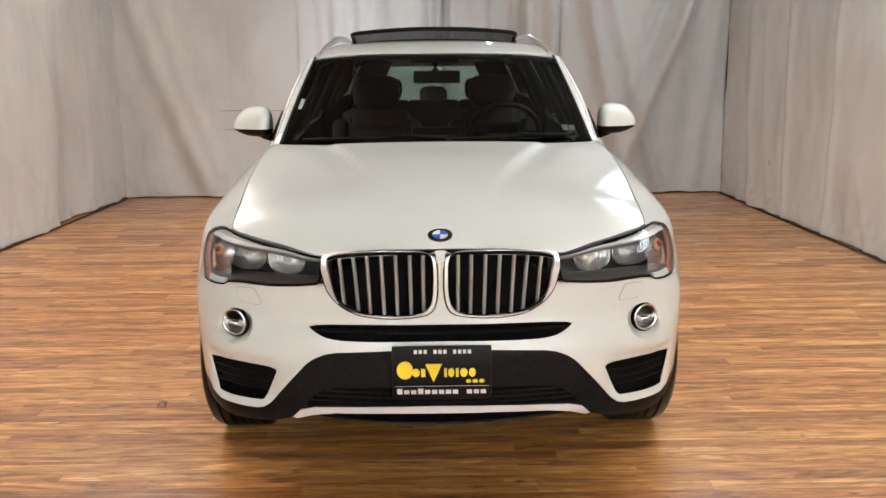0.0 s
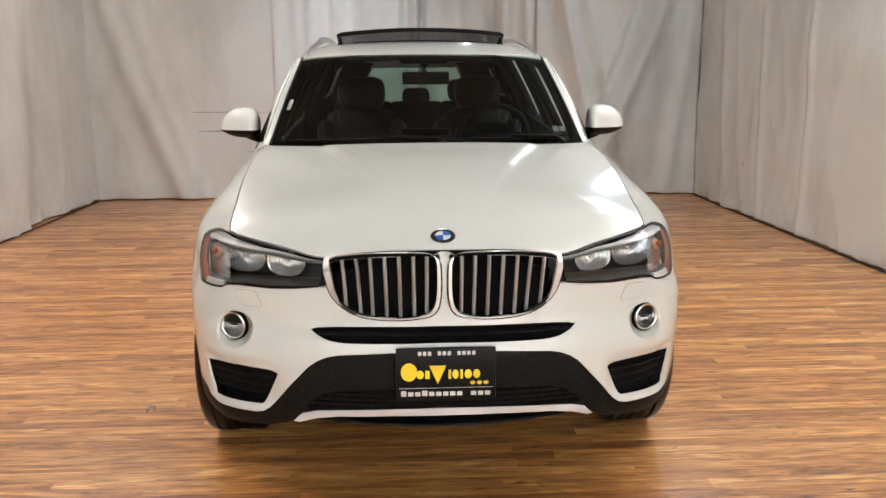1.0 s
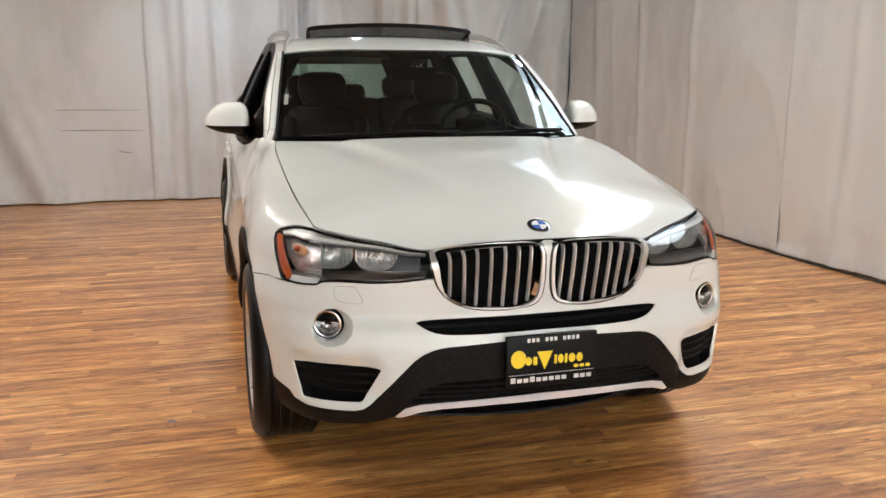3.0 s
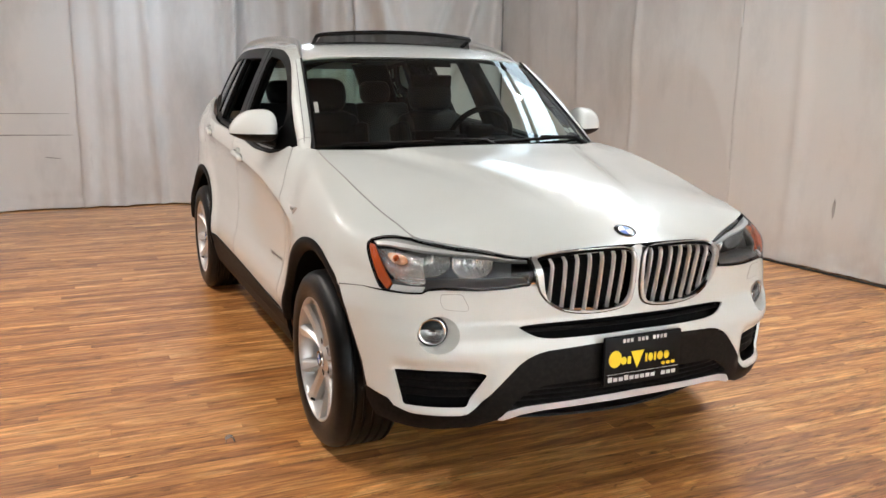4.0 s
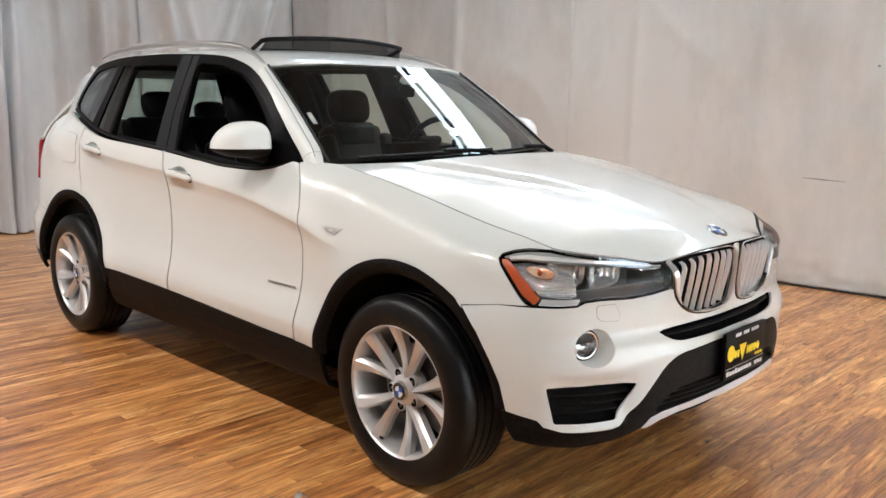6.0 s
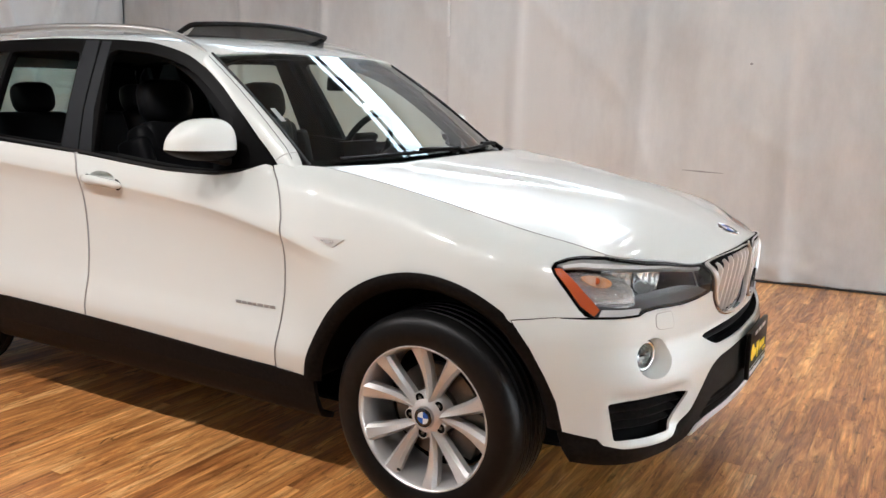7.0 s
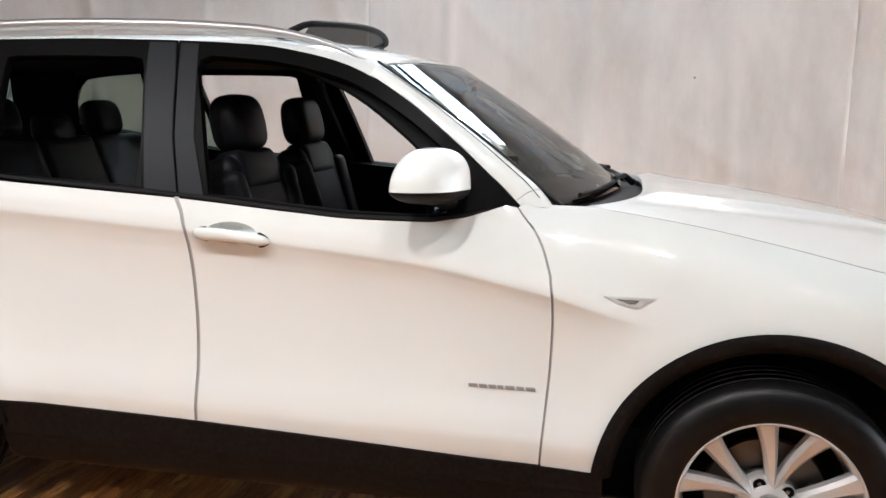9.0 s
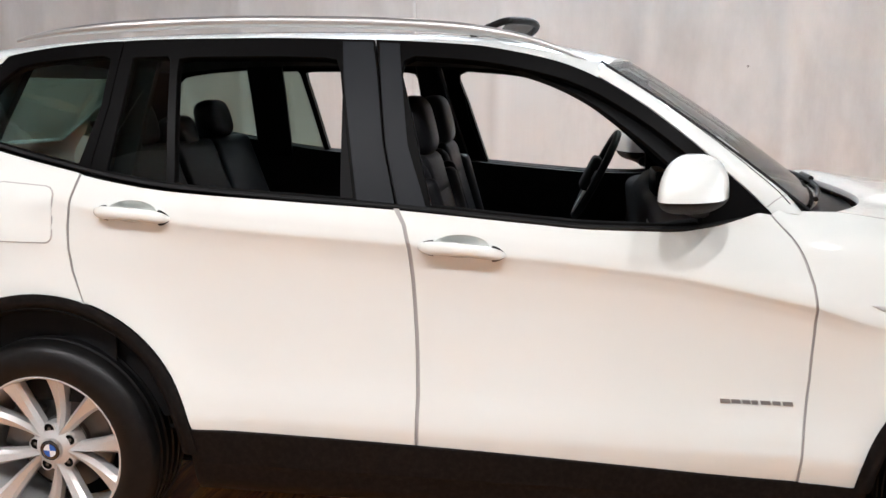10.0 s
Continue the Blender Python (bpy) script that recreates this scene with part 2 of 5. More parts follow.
def box(bm, lo, hi, bevel=0.0, m=None, seg=2):
    """A box from corner to corner into bm, bevelled, then moved by m."""
    r = bmesh.ops.create_cube(bm, size=1)["verts"]
    mid = [(a + b) / 2 for a, b in zip(lo, hi)]
    for v in r:
        v.co = Vector([mid[i] + v.co[i] * (hi[i] - lo[i]) for i in range(3)])
    if bevel:
        es = list({e for v in r for e in v.link_edges})
        out = bmesh.ops.bevel(bm, geom=es, offset=bevel, segments=seg, profile=.6, affect="EDGES")
        r = list({v for f in out["faces"] for v in f.verts} | {v for v in r if v.is_valid})
    if m is not None:
        bmesh.ops.transform(bm, matrix=m, verts=[v for v in r if v.is_valid])
    return r


def tube(bm, pts, radius, sides=8, flat=1.0, cap=True):
    """A tube along points; radius may be a list."""
    pts = [Vector(p) for p in pts]
    rad = radius if isinstance(radius, (list, tuple)) else [radius] * len(pts)
    rings = []
    for i, p in enumerate(pts):
        d = (pts[min(i + 1, len(pts) - 1)] - pts[max(i - 1, 0)]).normalized()
        u = d.cross(Vector((0, 0, 1)) if abs(d.z) < .95 else Vector((0, 1, 0))).normalized()
        w = d.cross(u).normalized()
        rings.append([bm.verts.new(p + (u * math.cos(a) + w * math.sin(a) * flat) * rad[i])
                      for a in [2 * math.pi * k / sides for k in range(sides)]])
    for a, b in zip(rings, rings[1:]):
        for k in range(sides):
            bm.faces.new((a[k], a[(k + 1) % sides], b[(k + 1) % sides], b[k]))
    if cap:
        bm.faces.new(rings[0][::-1])
        bm.faces.new(rings[-1])
    return rings


def lathe(bm, profile, steps=64, m=None, close=False):
    """Turns (radius, x) round the x axis."""
    rings = []
    for k in range(steps):
        a = 2 * math.pi * k / steps
        rings.append([bm.verts.new((x, r * math.cos(a), r * math.sin(a))) for r, x in profile])
    n = len(profile)
    for k in range(steps):
        a, b = rings[k], rings[(k + 1) % steps]
        for i in range(n if close else n - 1):
            j = (i + 1) % n
            bm.faces.new((a[i], a[j], b[j], b[i]))
    if m is not None:
        bmesh.ops.transform(bm, matrix=m, verts=[v for r in rings for v in r])


def dense(loop, step, closed=True):
    out = []
    n = len(loop)
    for i in range(n if closed else n - 1):
        a, b = loop[i], loop[(i + 1) % n]
        k = max(1, int(math.hypot(b[0] - a[0], b[1] - a[1]) / step))
        out += [(a[0] + (b[0] - a[0]) * j / k, a[1] + (b[1] - a[1]) * j / k) for j in range(k)]
    return out if closed else out + [loop[-1]]


def rounded(loop, cuts=2):
    """Corner-cutting: a smooth loop close to the given one."""
    for _ in range(cuts):
        out = []
        n = len(loop)
        for i in range(n):
            a, b = loop[i], loop[(i + 1) % n]
            out += [(a[0] * .75 + b[0] * .25, a[1] * .75 + b[1] * .25), (a[0] * .25 + b[0] * .75, a[1] * .25 + b[1] * .75)]
        loop = out
    return loop


def area2(loop):
    return sum(a[0] * b[1] - b[0] * a[1] for a, b in zip(loop, loop[1:] + loop[:1]))


def shrink(loop, g):
    """Offsets a loop inwards by g."""
    if area2(loop) < 0:
        loop = loop[::-1]
    out = []
    n = len(loop)
    for i in range(n):
        a, b, c = loop[i - 1], loop[i], loop[(i + 1) % n]
        d1, d2 = (b[0] - a[0], b[1] - a[1]), (c[0] - b[0], c[1] - b[1])
        l1, l2 = math.hypot(*d1) or 1, math.hypot(*d2) or 1
        nx, ny = -d1[1] / l1 - d2[1] / l2, d1[0] / l1 + d2[0] / l2
        q = max(nx * nx + ny * ny, .6)
        out.append((b[0] + nx * 2 * g / q, b[1] + ny * 2 * g / q))
    return out


def within(pts, loop):
    """Which of the points lie inside the loop."""
    p = np.asarray(pts, float)
    ins = np.zeros(len(p), bool)
    x0, y0 = loop[-1]
    for x1, y1 in loop:
        cross = (y0 > p[:, 1]) != (y1 > p[:, 1])
        with np.errstate(divide="ignore", invalid="ignore"):
            xi = (x1 - x0) * (p[:, 1] - y0) / (y1 - y0 if y1 != y0 else 1e-9) + x0
        ins ^= cross & (p[:, 0] < xi)
        x0, y0 = x1, y1
    return ins


def sheet(name, loop, surf, material, parent, holes=(), step=.05, depth=.015, sgn=1, gap=0.0, off=0.0, label="", back=False, hole_depth=None, dark=False, rails=()):
    """A panel: the part of a surface inside a loop, less its holes, with turned-in edges of that depth."""
    loop = list(loop)
    if area2(loop) < 0:
        loop = loop[::-1]
    if gap:
        loop = shrink(loop, gap)
    loops = [dense(loop, step * .6)]
    for h in holes:
        h = list(h)
        loops.append(dense(h[::-1] if area2(h) > 0 else h, step * .45))
    pts, edges = [], []
    for lp in loops:
        k = len(pts)
        pts += lp
        edges += [(k + i, k + (i + 1) % len(lp)) for i in range(len(lp))]
    b = np.array(pts)
    lo, hi = b.min(0), b.max(0)
    gx, gy = np.meshgrid(np.arange(lo[0] + step / 2, hi[0], step), np.arange(lo[1] + step / 2, hi[1], step))
    g = np.c_[gx.ravel(), gy.ravel()]
    if len(g):
        ok = within(g, loops[0])
        for lp in loops[1:]:
            ok &= ~within(g, lp)
        g = g[ok]
        if len(g):
            d = np.sqrt(((g[:, None] - b[None]) ** 2).sum(2)).min(1)
            g = g[d > step * .42]
    # lines that the mesh must follow, so that a crease stays clean
    line_pts = []
    for rail in rails:
        us = np.arange(lo[0] + .006, hi[0], .02)
        line = np.array([(u, rail(u)) for u in us])
        ok = within(line, loops[0])
        for lp in loops[1:]:
            ok &= ~within(line, lp)
        ok &= np.sqrt(((line[:, None] - b[None]) ** 2).sum(2)).min(1) > .004
        k = len(pts) + len(line_pts)
        idx = {int(i): k + n for n, i in enumerate(np.nonzero(ok)[0])}
        line_pts += line[ok].tolist()
        edges += [(idx[i], idx[i + 1]) for i in idx if i + 1 in idx]
    if line_pts and len(g):
        d = np.sqrt(((g[:, None] - np.array(line_pts)[None]) ** 2).sum(2)).min(1)
        g = g[d > .011]
    allp = [Vector(p) for p in pts] + [Vector(p) for p in line_pts] + [Vector(p) for p in g.tolist()]
    vs, es, fs = delaunay_2d_cdt(allp, edges, [], 0, 1e-6)[:3]
    cen = np.array([[sum(vs[i][k] for i in f) / len(f) for k in (0, 1)] for f in fs])
    ok = within(cen, loops[0])
    for lp in loops[1:]:
        ok &= ~within(cen, lp)
    fs = [f for f, o in zip(fs, ok) if o]
    e = 2e-3
    P, N = [], []
    for v in vs:
        a, du, dv = surf(v.x, v.y), surf(v.x + e, v.y) - surf(v.x - e, v.y), surf(v.x, v.y + e) - surf(v.x, v.y - e)
        n = du.cross(dv)
        n = n.normalized() if n.length > 1e-12 else Vector((0, -1, 0))
        P.append(a + n * off)
        N.append(n)
    faces = []
    for f in fs:
        s = area2([(vs[i].x, vs[i].y) for i in f])
        faces.append(tuple(f) if s > 0 else tuple(f[::-1]))
    verts, norms = list(P), list(N)
    count = collections.Counter()
    for f in faces:
        for i in range(len(f)):
            count[(f[i], f[(i + 1) % len(f)])] += 1
    rim = [(i, j) for i, j in count if (j, i) not in count]
    if depth:
        top, low = {}, {}
        acc = collections.defaultdict(lambda: Vector((0, 0, 0)))
        for i, j in rim:
            o = (P[j] - P[i]).cross(N[i])
            acc[i] += o
            acc[j] += o
        deep = hole_depth or depth
        hb = set()
        if hole_depth:
            hv = within(np.array([(v.x, v.y) for v in vs]), shrink(loop, step * .02 + 1e-4))
            hb = {i for i in range(len(vs)) if hv[i]}
        for i in acc:
            n = acc[i].normalized() if acc[i].length else N[i]
            dd = deep if i in hb else depth
            top[i] = len(verts)
            verts.append(P[i])
            norms.append((n * .8 + N[i] * .6).normalized())
            low[i] = len(verts)
            verts.append(P[i] - N[i] * dd)
            norms.append(n)
        faces += [(top[j], top[i], low[i], low[j]) for i, j in rim]
        if back:
            k = len(verts)
            verts += [p - n * depth for p, n in zip(P, N)]
            norms += [-n for n in N]
            faces += [tuple(k + i for i in f[::-1]) for f in [tuple(q) for q in faces[:len(fs)]]]
    if sgn < 0:
        verts = [(-v[0], v[1], v[2]) for v in verts]
        norms = [(-v[0], v[1], v[2]) for v in norms]
        faces = [f[::-1] for f in faces]
    used = sorted({i for f in faces for i in f})
    at = {i: k for k, i in enumerate(used)}
    return mesh(name, [verts[i] for i in used], [tuple(at[i] for i in f) for f in faces], material, parent, label, [norms[i] for i in used], dark_from=len(fs) if dark else None)


def patch(name, f, nu, nv, material, parent, depth=.012, sgn=1, label="", back=False, dark=False):
    """A panel from a function of u, v in 0..1, with turned-in edges."""
    P = [[f(i / nu, j / nv) for j in range(nv + 1)] for i in range(nu + 1)]
    verts, norms, faces = [], [], []
    for i in range(nu + 1):
        for j in range(nv + 1):
            du = P[min(i + 1, nu)][j] - P[max(i - 1, 0)][j]
            dv = P[i][min(j + 1, nv)] - P[i][max(j - 1, 0)]
            n = du.cross(dv)
            verts.append(P[i][j])
            norms.append(n.normalized() if n.length > 1e-12 else Vector((0, 0, 1)))
    w = nv + 1
    for i in range(nu):
        for j in range(nv):
            faces.append((i * w + j, (i + 1) * w + j, (i + 1) * w + j + 1, i * w + j + 1))
    base = len(faces)
    ring = [i * w for i in range(nu)] + [nu * w + j for j in range(nv)] + [i * w + nv for i in range(nu, 0, -1)] + [j for j in range(nv, 0, -1)]
    if depth:
        k = len(verts)
        n = len(ring)
        for q, i in enumerate(ring):
            d = (verts[ring[(q + 1) % n]] - verts[ring[q - 1]]).cross(norms[i])
            d = d.normalized() if d.length > 1e-12 else norms[i]
            verts += [verts[i].copy(), verts[i] - norms[i] * depth]
            norms += [(d * .8 + norms[i] * .6).normalized(), d]
        for q in range(n):
            r = (q + 1) % n
            faces.append((k + 2 * r, k + 2 * q, k + 2 * q + 1, k + 2 * r + 1))
        if back:
            k = len(verts)
            m = (nu + 1) * w
            verts += [verts[i] - norms[i] * depth for i in range(m)]
            norms += [-norms[i] for i in range(m)]
            faces += [tuple(k + i for i in f[::-1]) for f in faces[:base]]
    if sgn < 0:
        verts = [(-v[0], v[1], v[2]) for v in verts]
        norms = [(-v[0], v[1], v[2]) for v in norms]
        faces = [f[::-1] for f in faces]
    return mesh(name, verts, faces, material, parent, label, norms, dark_from=base if dark else None)


# ---- the skin of the car as smooth functions: |x| across, y rearward from the front axle, z up ----
def curve(*pts):
    """A smooth, monotone curve through (t, value) pairs; values are numbers or tuples."""
    ts = np.array([p[0] for p in pts], float)
    vs = np.array([np.atleast_1d(p[1]) for p in pts], float)
    h = np.diff(ts)[:, None]
    d = np.diff(vs, axis=0) / h
    m = np.zeros_like(vs)
    m[0], m[-1] = d[0], d[-1]
    a, b = d[:-1], d[1:]
    w1, w2 = 2 * h[1:] + h[:-1], h[1:] + 2 * h[:-1]
    same = a * b > 0
    m[1:-1] = np.where(same, (w1 + w2) / np.where(same, w1 / np.where(a == 0, 1, a) + w2 / np.where(b == 0, 1, b), 1), 0)
    one = np.ndim(pts[0][1]) == 0
    T, K, V, M = ts.tolist(), h[:, 0].tolist(), vs.tolist(), m.tolist()
    last, dims = len(T) - 2, range(len(V[0]))

    def at(t):
        t = min(max(t, T[0]), T[-1])
        i = 0
        while i < last and t > T[i + 1]:
            i += 1
        k = K[i]
        s = (t - T[i]) / k
        c0, c2 = (1 + 2 * s) * (1 - s) ** 2, s * s * (3 - 2 * s)
        c1, c3 = s * (1 - s) ** 2 * k, s * s * (s - 1) * k
        out = [c0 * V[i][j] + c1 * M[i][j] + c2 * V[i + 1][j] + c3 * M[i + 1][j] for j in dims]
        return out[0] if one else out
    return at


def ease(a, b, t):
    s = min(max((t - a) / (b - a), 0.0), 1.0)
    return s * s * (3 - 2 * s)


# plan of the widest line, from the nose round the corner, along the side, to the tail
PLAN = [(0, -.840), (.1, -.838), (.2, -.830), (.3, -.817), (.4, -.799), (.5, -.777), (.6, -.746), (.7, -.703), (.77, -.650),
        (.836, -.552), (.870, -.475), (.893, -.38), (.903, -.29), (.905, -.2), (.905, .3), (.905, 1.2), (.905, 2.2), (.905, 3.0),
        (.903, 3.15), (.89, 3.35), (.85, 3.54), (.76, 3.66), (.55, 3.74), (.3, 3.78), (0, 3.79)]
_pl = np.array(PLAN)
_plen = np.r_[0, np.cumsum(np.hypot(*np.diff(_pl, axis=0).T))]
_plan_x, _plan_y = curve(*zip(_plen, _pl[:, 0])), curve(*zip(_plen, _pl[:, 1]))
_tp = np.linspace(0, _plen[-1], 2400)
_tx, _ty = np.array([_plan_x(p) for p in _tp]), np.array([_plan_y(p) for p in _tp])


def sy(y):
    """Place along the plan of a point on the side, by its y."""
    return float(np.interp(y, _ty, _tp))


_gx, _gy = np.gradient(_tx), np.gradient(_ty)
_gn = np.hypot(_gx, _gy)
_PLAN = np.c_[_tx, _ty, _gy / _gn, -_gx / _gn].tolist()
_PSTEP = float(_tp[1])


def plan(p):
    """Place and outward normal on the plan."""
    k = min(max(p / _PSTEP, 0), len(_PLAN) - 1.001)
    i = int(k)
    k -= i
    return [u * (1 - k) + v * k for u, v in zip(_PLAN[i], _PLAN[i + 1])]


nose_in = curve((.24, .10), (.28, .05), (.32, .025), (.36, .012), (.45, .003), (.55, .0), (.60, .010), (.66, .036), (.75, .033), (.85, .028), (.9, .034), (1.2, .05))
tail_in = curve((.24, .10), (.32, .03), (.45, .0), (.62, .0), (.7, .03), (.9, .05), (1.1, .07), (1.2, .1))
crease_z = curve((-.1, .80), (.2, .815), (.41, .845), (.6, .897), (.8, .938), (.95, .966), (1.2, .992), (1.65, 1.030), (2.37, 1.080), (2.9, 1.142), (3.4, 1.17))
door_sec = curve((-1.3, .74), (-.8, .785), (-.4, .838), (-.16, .873), (-.05, .893), (0, .8965), (.04, .890), (.12, .880), (.30, .873), (.5, .876), (.7, .890), (.85, .910), (.93, .917), (1.0, .914), (1.12, .902), (1.22, .885), (1.35, .84))
fend_sec = curve((.24, .84), (.32, .885), (.45, .897), (.60, .905), (.75, .904), (.85, .898), (.93, .884), (1.05, .855), (1.15, .815))
belt_z = curve((.70, 1.119), (.78, 1.108), (.87, 1.094), (.95, 1.085), (1.17, 1.087), (1.33, 1.098), (1.73, 1.130), (2.05, 1.148), (2.4, 1.170), (2.58, 1.194), (2.7, 1.216), (2.97, 1.269), (3.2, 1.32))
WHEEL_Y = (0.0, 2.81)
tuck = curve((2.3, 0.0), (2.5, .012), (2.7, .038), (2.97, .082), (3.2, .12), (3.5, .15))      # the shoulder draws in to the rear window


def side_x(y, z):
    zc = crease_z(y)
    q = (zc - z) / (zc - .45)
    x = door_sec(q)
    k = ease(.62, .25, y) if y < .62 else 0
    x = x * (1 - k) + fend_sec(z) * k
    for wy, r0 in ((0.0, .475), (2.81, .490)):
        r = math.hypot(y - wy, z - .351)
        x += .014 * math.exp(-((r - r0) / .085) ** 2) * ease(-.46, -.25, y)
    x -= .030 * ease(-.18, -.45, y) * ease(.66, .80, z)
    x -= .05 * ease(2.9, 3.5, y) * ease(.75, 1.2, z)
    if y > 2.3:
        x -= tuck(y) * ease(belt_z(y) - .26, belt_z(y) + .01, z)
    x -= .035 * ease(1.15, .62, y) * ease(.99, 1.12, z)
    return x


# the line where the bonnet meets nose, lamps and wings
HOOD = [(0, (0, -.800, .897)), (.175, (.171, -.797, .897)), (.30, (.295, -.765, .884)), (.40, (.389, -.724, .864)), (.60, (.52, -.645, .885)),
        (.80, (.640, -.582, .905)), (.93, (.716, -.526, .922)), (1.03, (.729, -.43, .946)), (1.18, (.740, -.29, .972)), (1.47, (.757, 0, 1.040)), (1.72, (.760, .25, 1.090)),
        (1.9, (.752, .42, 1.115)), (2.0, (.738, .525, 1.127)), (2.16, (.768, .68, 1.130)), (2.4, (.80, .9, 1.14))]
hood_line = curve(*HOOD)
turn_z = curve((0, .845), (.3, .83), (.42, .80), (.75, .80), (.95, .795), (1.15, .83), (1.3, .86), (1.5, .885), (1.8, .93), (2.05, .985), (2.3, 1.03))
WRAP = .25      # the height that stands for the way over the shoulder


def low_skin(p, z):
    x, y, nx, ny = plan(p)
    f = ease(1.05, .62, p)
    r = ease(4.55, 5.0, p)
    d = nose_in(z) * f + tail_in(z) * r if f + r else 0.0
    if f + r < 1:
        d += (.905 - side_x(y, z)) * (1 - f) * (1 - r)
    if .50 < p < .96 and .34 < z < .54:      # the corner of the bumper is drawn in round its air vent
        d += .024 * ease(.535, .490, z) * ease(.345, .392, z) * ease(.53, .60, p) * ease(.90, .80, p)
    return Vector((x - nx * d, y - ny * d, z))


def skin(p, z):
    """The outer skin: along the plan by p, up by z; past turn_z it rolls over to the bonnet's edge (p up to about 2.4)."""
    zt = turn_z(p)
    if z <= zt or p > 2.42:
        return low_skin(p, z)
    if p > 2.1:
        k = ease(2.1, 2.42, p)
        return rolled(p, z, zt) * (1 - k) + low_skin(p, z) * k
    return rolled(p, z, zt)


def rolled(p, z, zt):
    s = min((z - zt) / WRAP, 1.0)
    a = low_skin(p, zt)
    t = (a - low_skin(p, zt - .02)) / .02
    b = Vector(hood_line(p))
    up = max(b.z - zt, .02)
    c1 = a + t * up * .62
    c2 = b + Vector((a.x - b.x, a.y - b.y, 0)) * .55 - Vector((0, 0, (.28 if math.hypot(b.x - a.x, b.y - a.y) > .03 else .35) * up))
    return (1 - s) ** 3 * a + 3 * s * (1 - s) ** 2 * c1 + 3 * s * s * (1 - s) * c2 + s ** 3 * b


# side windows: a leaning, slightly bowed sheet
glass_foot = curve((.5, .76), (.70, .793), (.80, .820), (.95, .850), (1.3, .868), (2.0, .869), (2.5, .858), (3.0, .812), (3.3, .765))


def side_glass(y, z):
    h = z - 1.09
    return Vector((glass_foot(y) - .40 * h - .16 * h * h, y, z))


top_z = curve((.701, 1.124), (.749, 1.172), (.805, 1.221), (.892, 1.298), (.951, 1.345), (1.027, 1.402), (1.104, 1.451), (1.183, 1.495), (1.263, 1.528),
              (1.344, 1.550), (1.426, 1.567), (1.509, 1.581), (1.62, 1.590), (1.763, 1.598), (1.936, 1.604), (2.2, 1.609), (2.476, 1.608), (2.662, 1.603),
              (2.851, 1.590), (3.0, 1.570), (3.12, 1.545))

# ---- the car ----
car = tagged(new("car"), "white five-door utility car parked with its windows down", "car")
RIGHT, LEFT = -1, 1


def signed(p, s):
    """The skin right across the nose: p below zero on the right."""
    v = skin(abs(p), s)
    return Vector((-v.x, v.y, v.z)) if p < 0 else v


def both(half):
    """A loop from its half with p >= 0, listed from the middle outwards and back to the middle."""
    return list(half) + [(-p, s) for p, s in reversed(half)]


def mir(loop):
    return [(-p, s) for p, s in loop]


def arch(wy, r, a0, a1, n=26):
    """Points round a wheel as (p, z), from angle a0 to a1; 0 is forward, 90 up."""
    out = []
    for i in range(n + 1):
        a = radians(a0 + (a1 - a0) * i / n)
        out.append((sy(wy - r * math.cos(a)), .351 + r * math.sin(a)))
    return out


sill_z = curve((.4, .408), (.77, .415), (1.08, .428), (1.39, .440), (1.78, .451), (2.33, .460))
# outlines on the skin
HEAD = [(.392, 1.038), (.55, 1.037), (.72, 1.037), (.86, 1.037), (.93, 1.036), (.996, 1.004), (1.036, .974), (1.07, .938), (1.076, .91), (1.062, .879), (1.034, .839), (1.007, .806),
        (.976, .772), (.958, .756), (.927, .746), (.852, .747), (.781, .751), (.755, .763), (.70, .768), (.579, .764), (.487, .768), (.407, .776), (.394, .80), (.392, .90)]
KIDNEY = [(.389, 1.01), (.378, 1.044), (.332, 1.062), (.175, 1.068), (.080, 1.066), (.046, 1.036), (.020, .940), (.012, .814), (.014, .739), (.027, .697), (.058, .681), (.160, .672), (.252, .679),
          (.308, .697), (.353, .732), (.379, .776), (.390, .874), (.388, 1.0)]
KIDNEY_IN = [(.373, .980), (.369, 1.030), (.334, 1.051), (.175, 1.054), (.062, 1.048), (.034, 1.005), (.025, .90), (.022, .814), (.025, .735), (.042, .694), (.090, .680), (.160, .677), (.262, .683),
             (.326, .702), (.357, .752), (.368, .862)]
SLOT = [(0, .651), (.346, .648), (.447, .642), (.428, .628), (.403, .615), (.370, .603), (.305, .597), (0, .602)]
VENT = [(.880, .491), (.700, .497), (.550, .488), (.618, .370), (.852, .369)]
EDGE = [(0, .573), (.159, .572), (.341, .561), (.378, .554), (.416, .538), (.445, .517), (.538, .419), (.588, .366), (.612, .349), (.641, .342), (.697, .342), (.82, .344), (.885, .358), (.905, .379), (1.012, .398)]
GRILLE_LOW = [(0, .448), (.161, .448), (.345, .440), (.393, .428), (.430, .404), (.464, .374), (.446, .368), (.349, .375), (.163, .381), (0, .384)]
SKID = [(0, .384), (.163, .380), (.349, .371), (.426, .366), (.475, .353), (.508, .323), (.489, .321), (.430, .340), (.352, .351), (.164, .358), (0, .359)]
VENT_LOOP = rounded(dense(VENT, .022), 2)
FOG, FOG_R = (.724, .622), (.0595, .048)
FOG_IN = (.717, .620)


def oval(c, r, n=28, k=1.0):
    return [(c[0] + r[0] * k * math.cos(2 * math.pi * i / n), c[1] + r[1] * k * math.sin(2 * math.pi * i / n)) for i in range(n)]


def behind(surf, d):
    """The surface set back by d along its normal."""
    def f(u, v):
        e = 3e-3
        n = (surf(u + e, v) - surf(u - e, v)).cross(surf(u, v + e) - surf(u, v - e))
        return surf(u, v) - n.normalized() * d
    return f


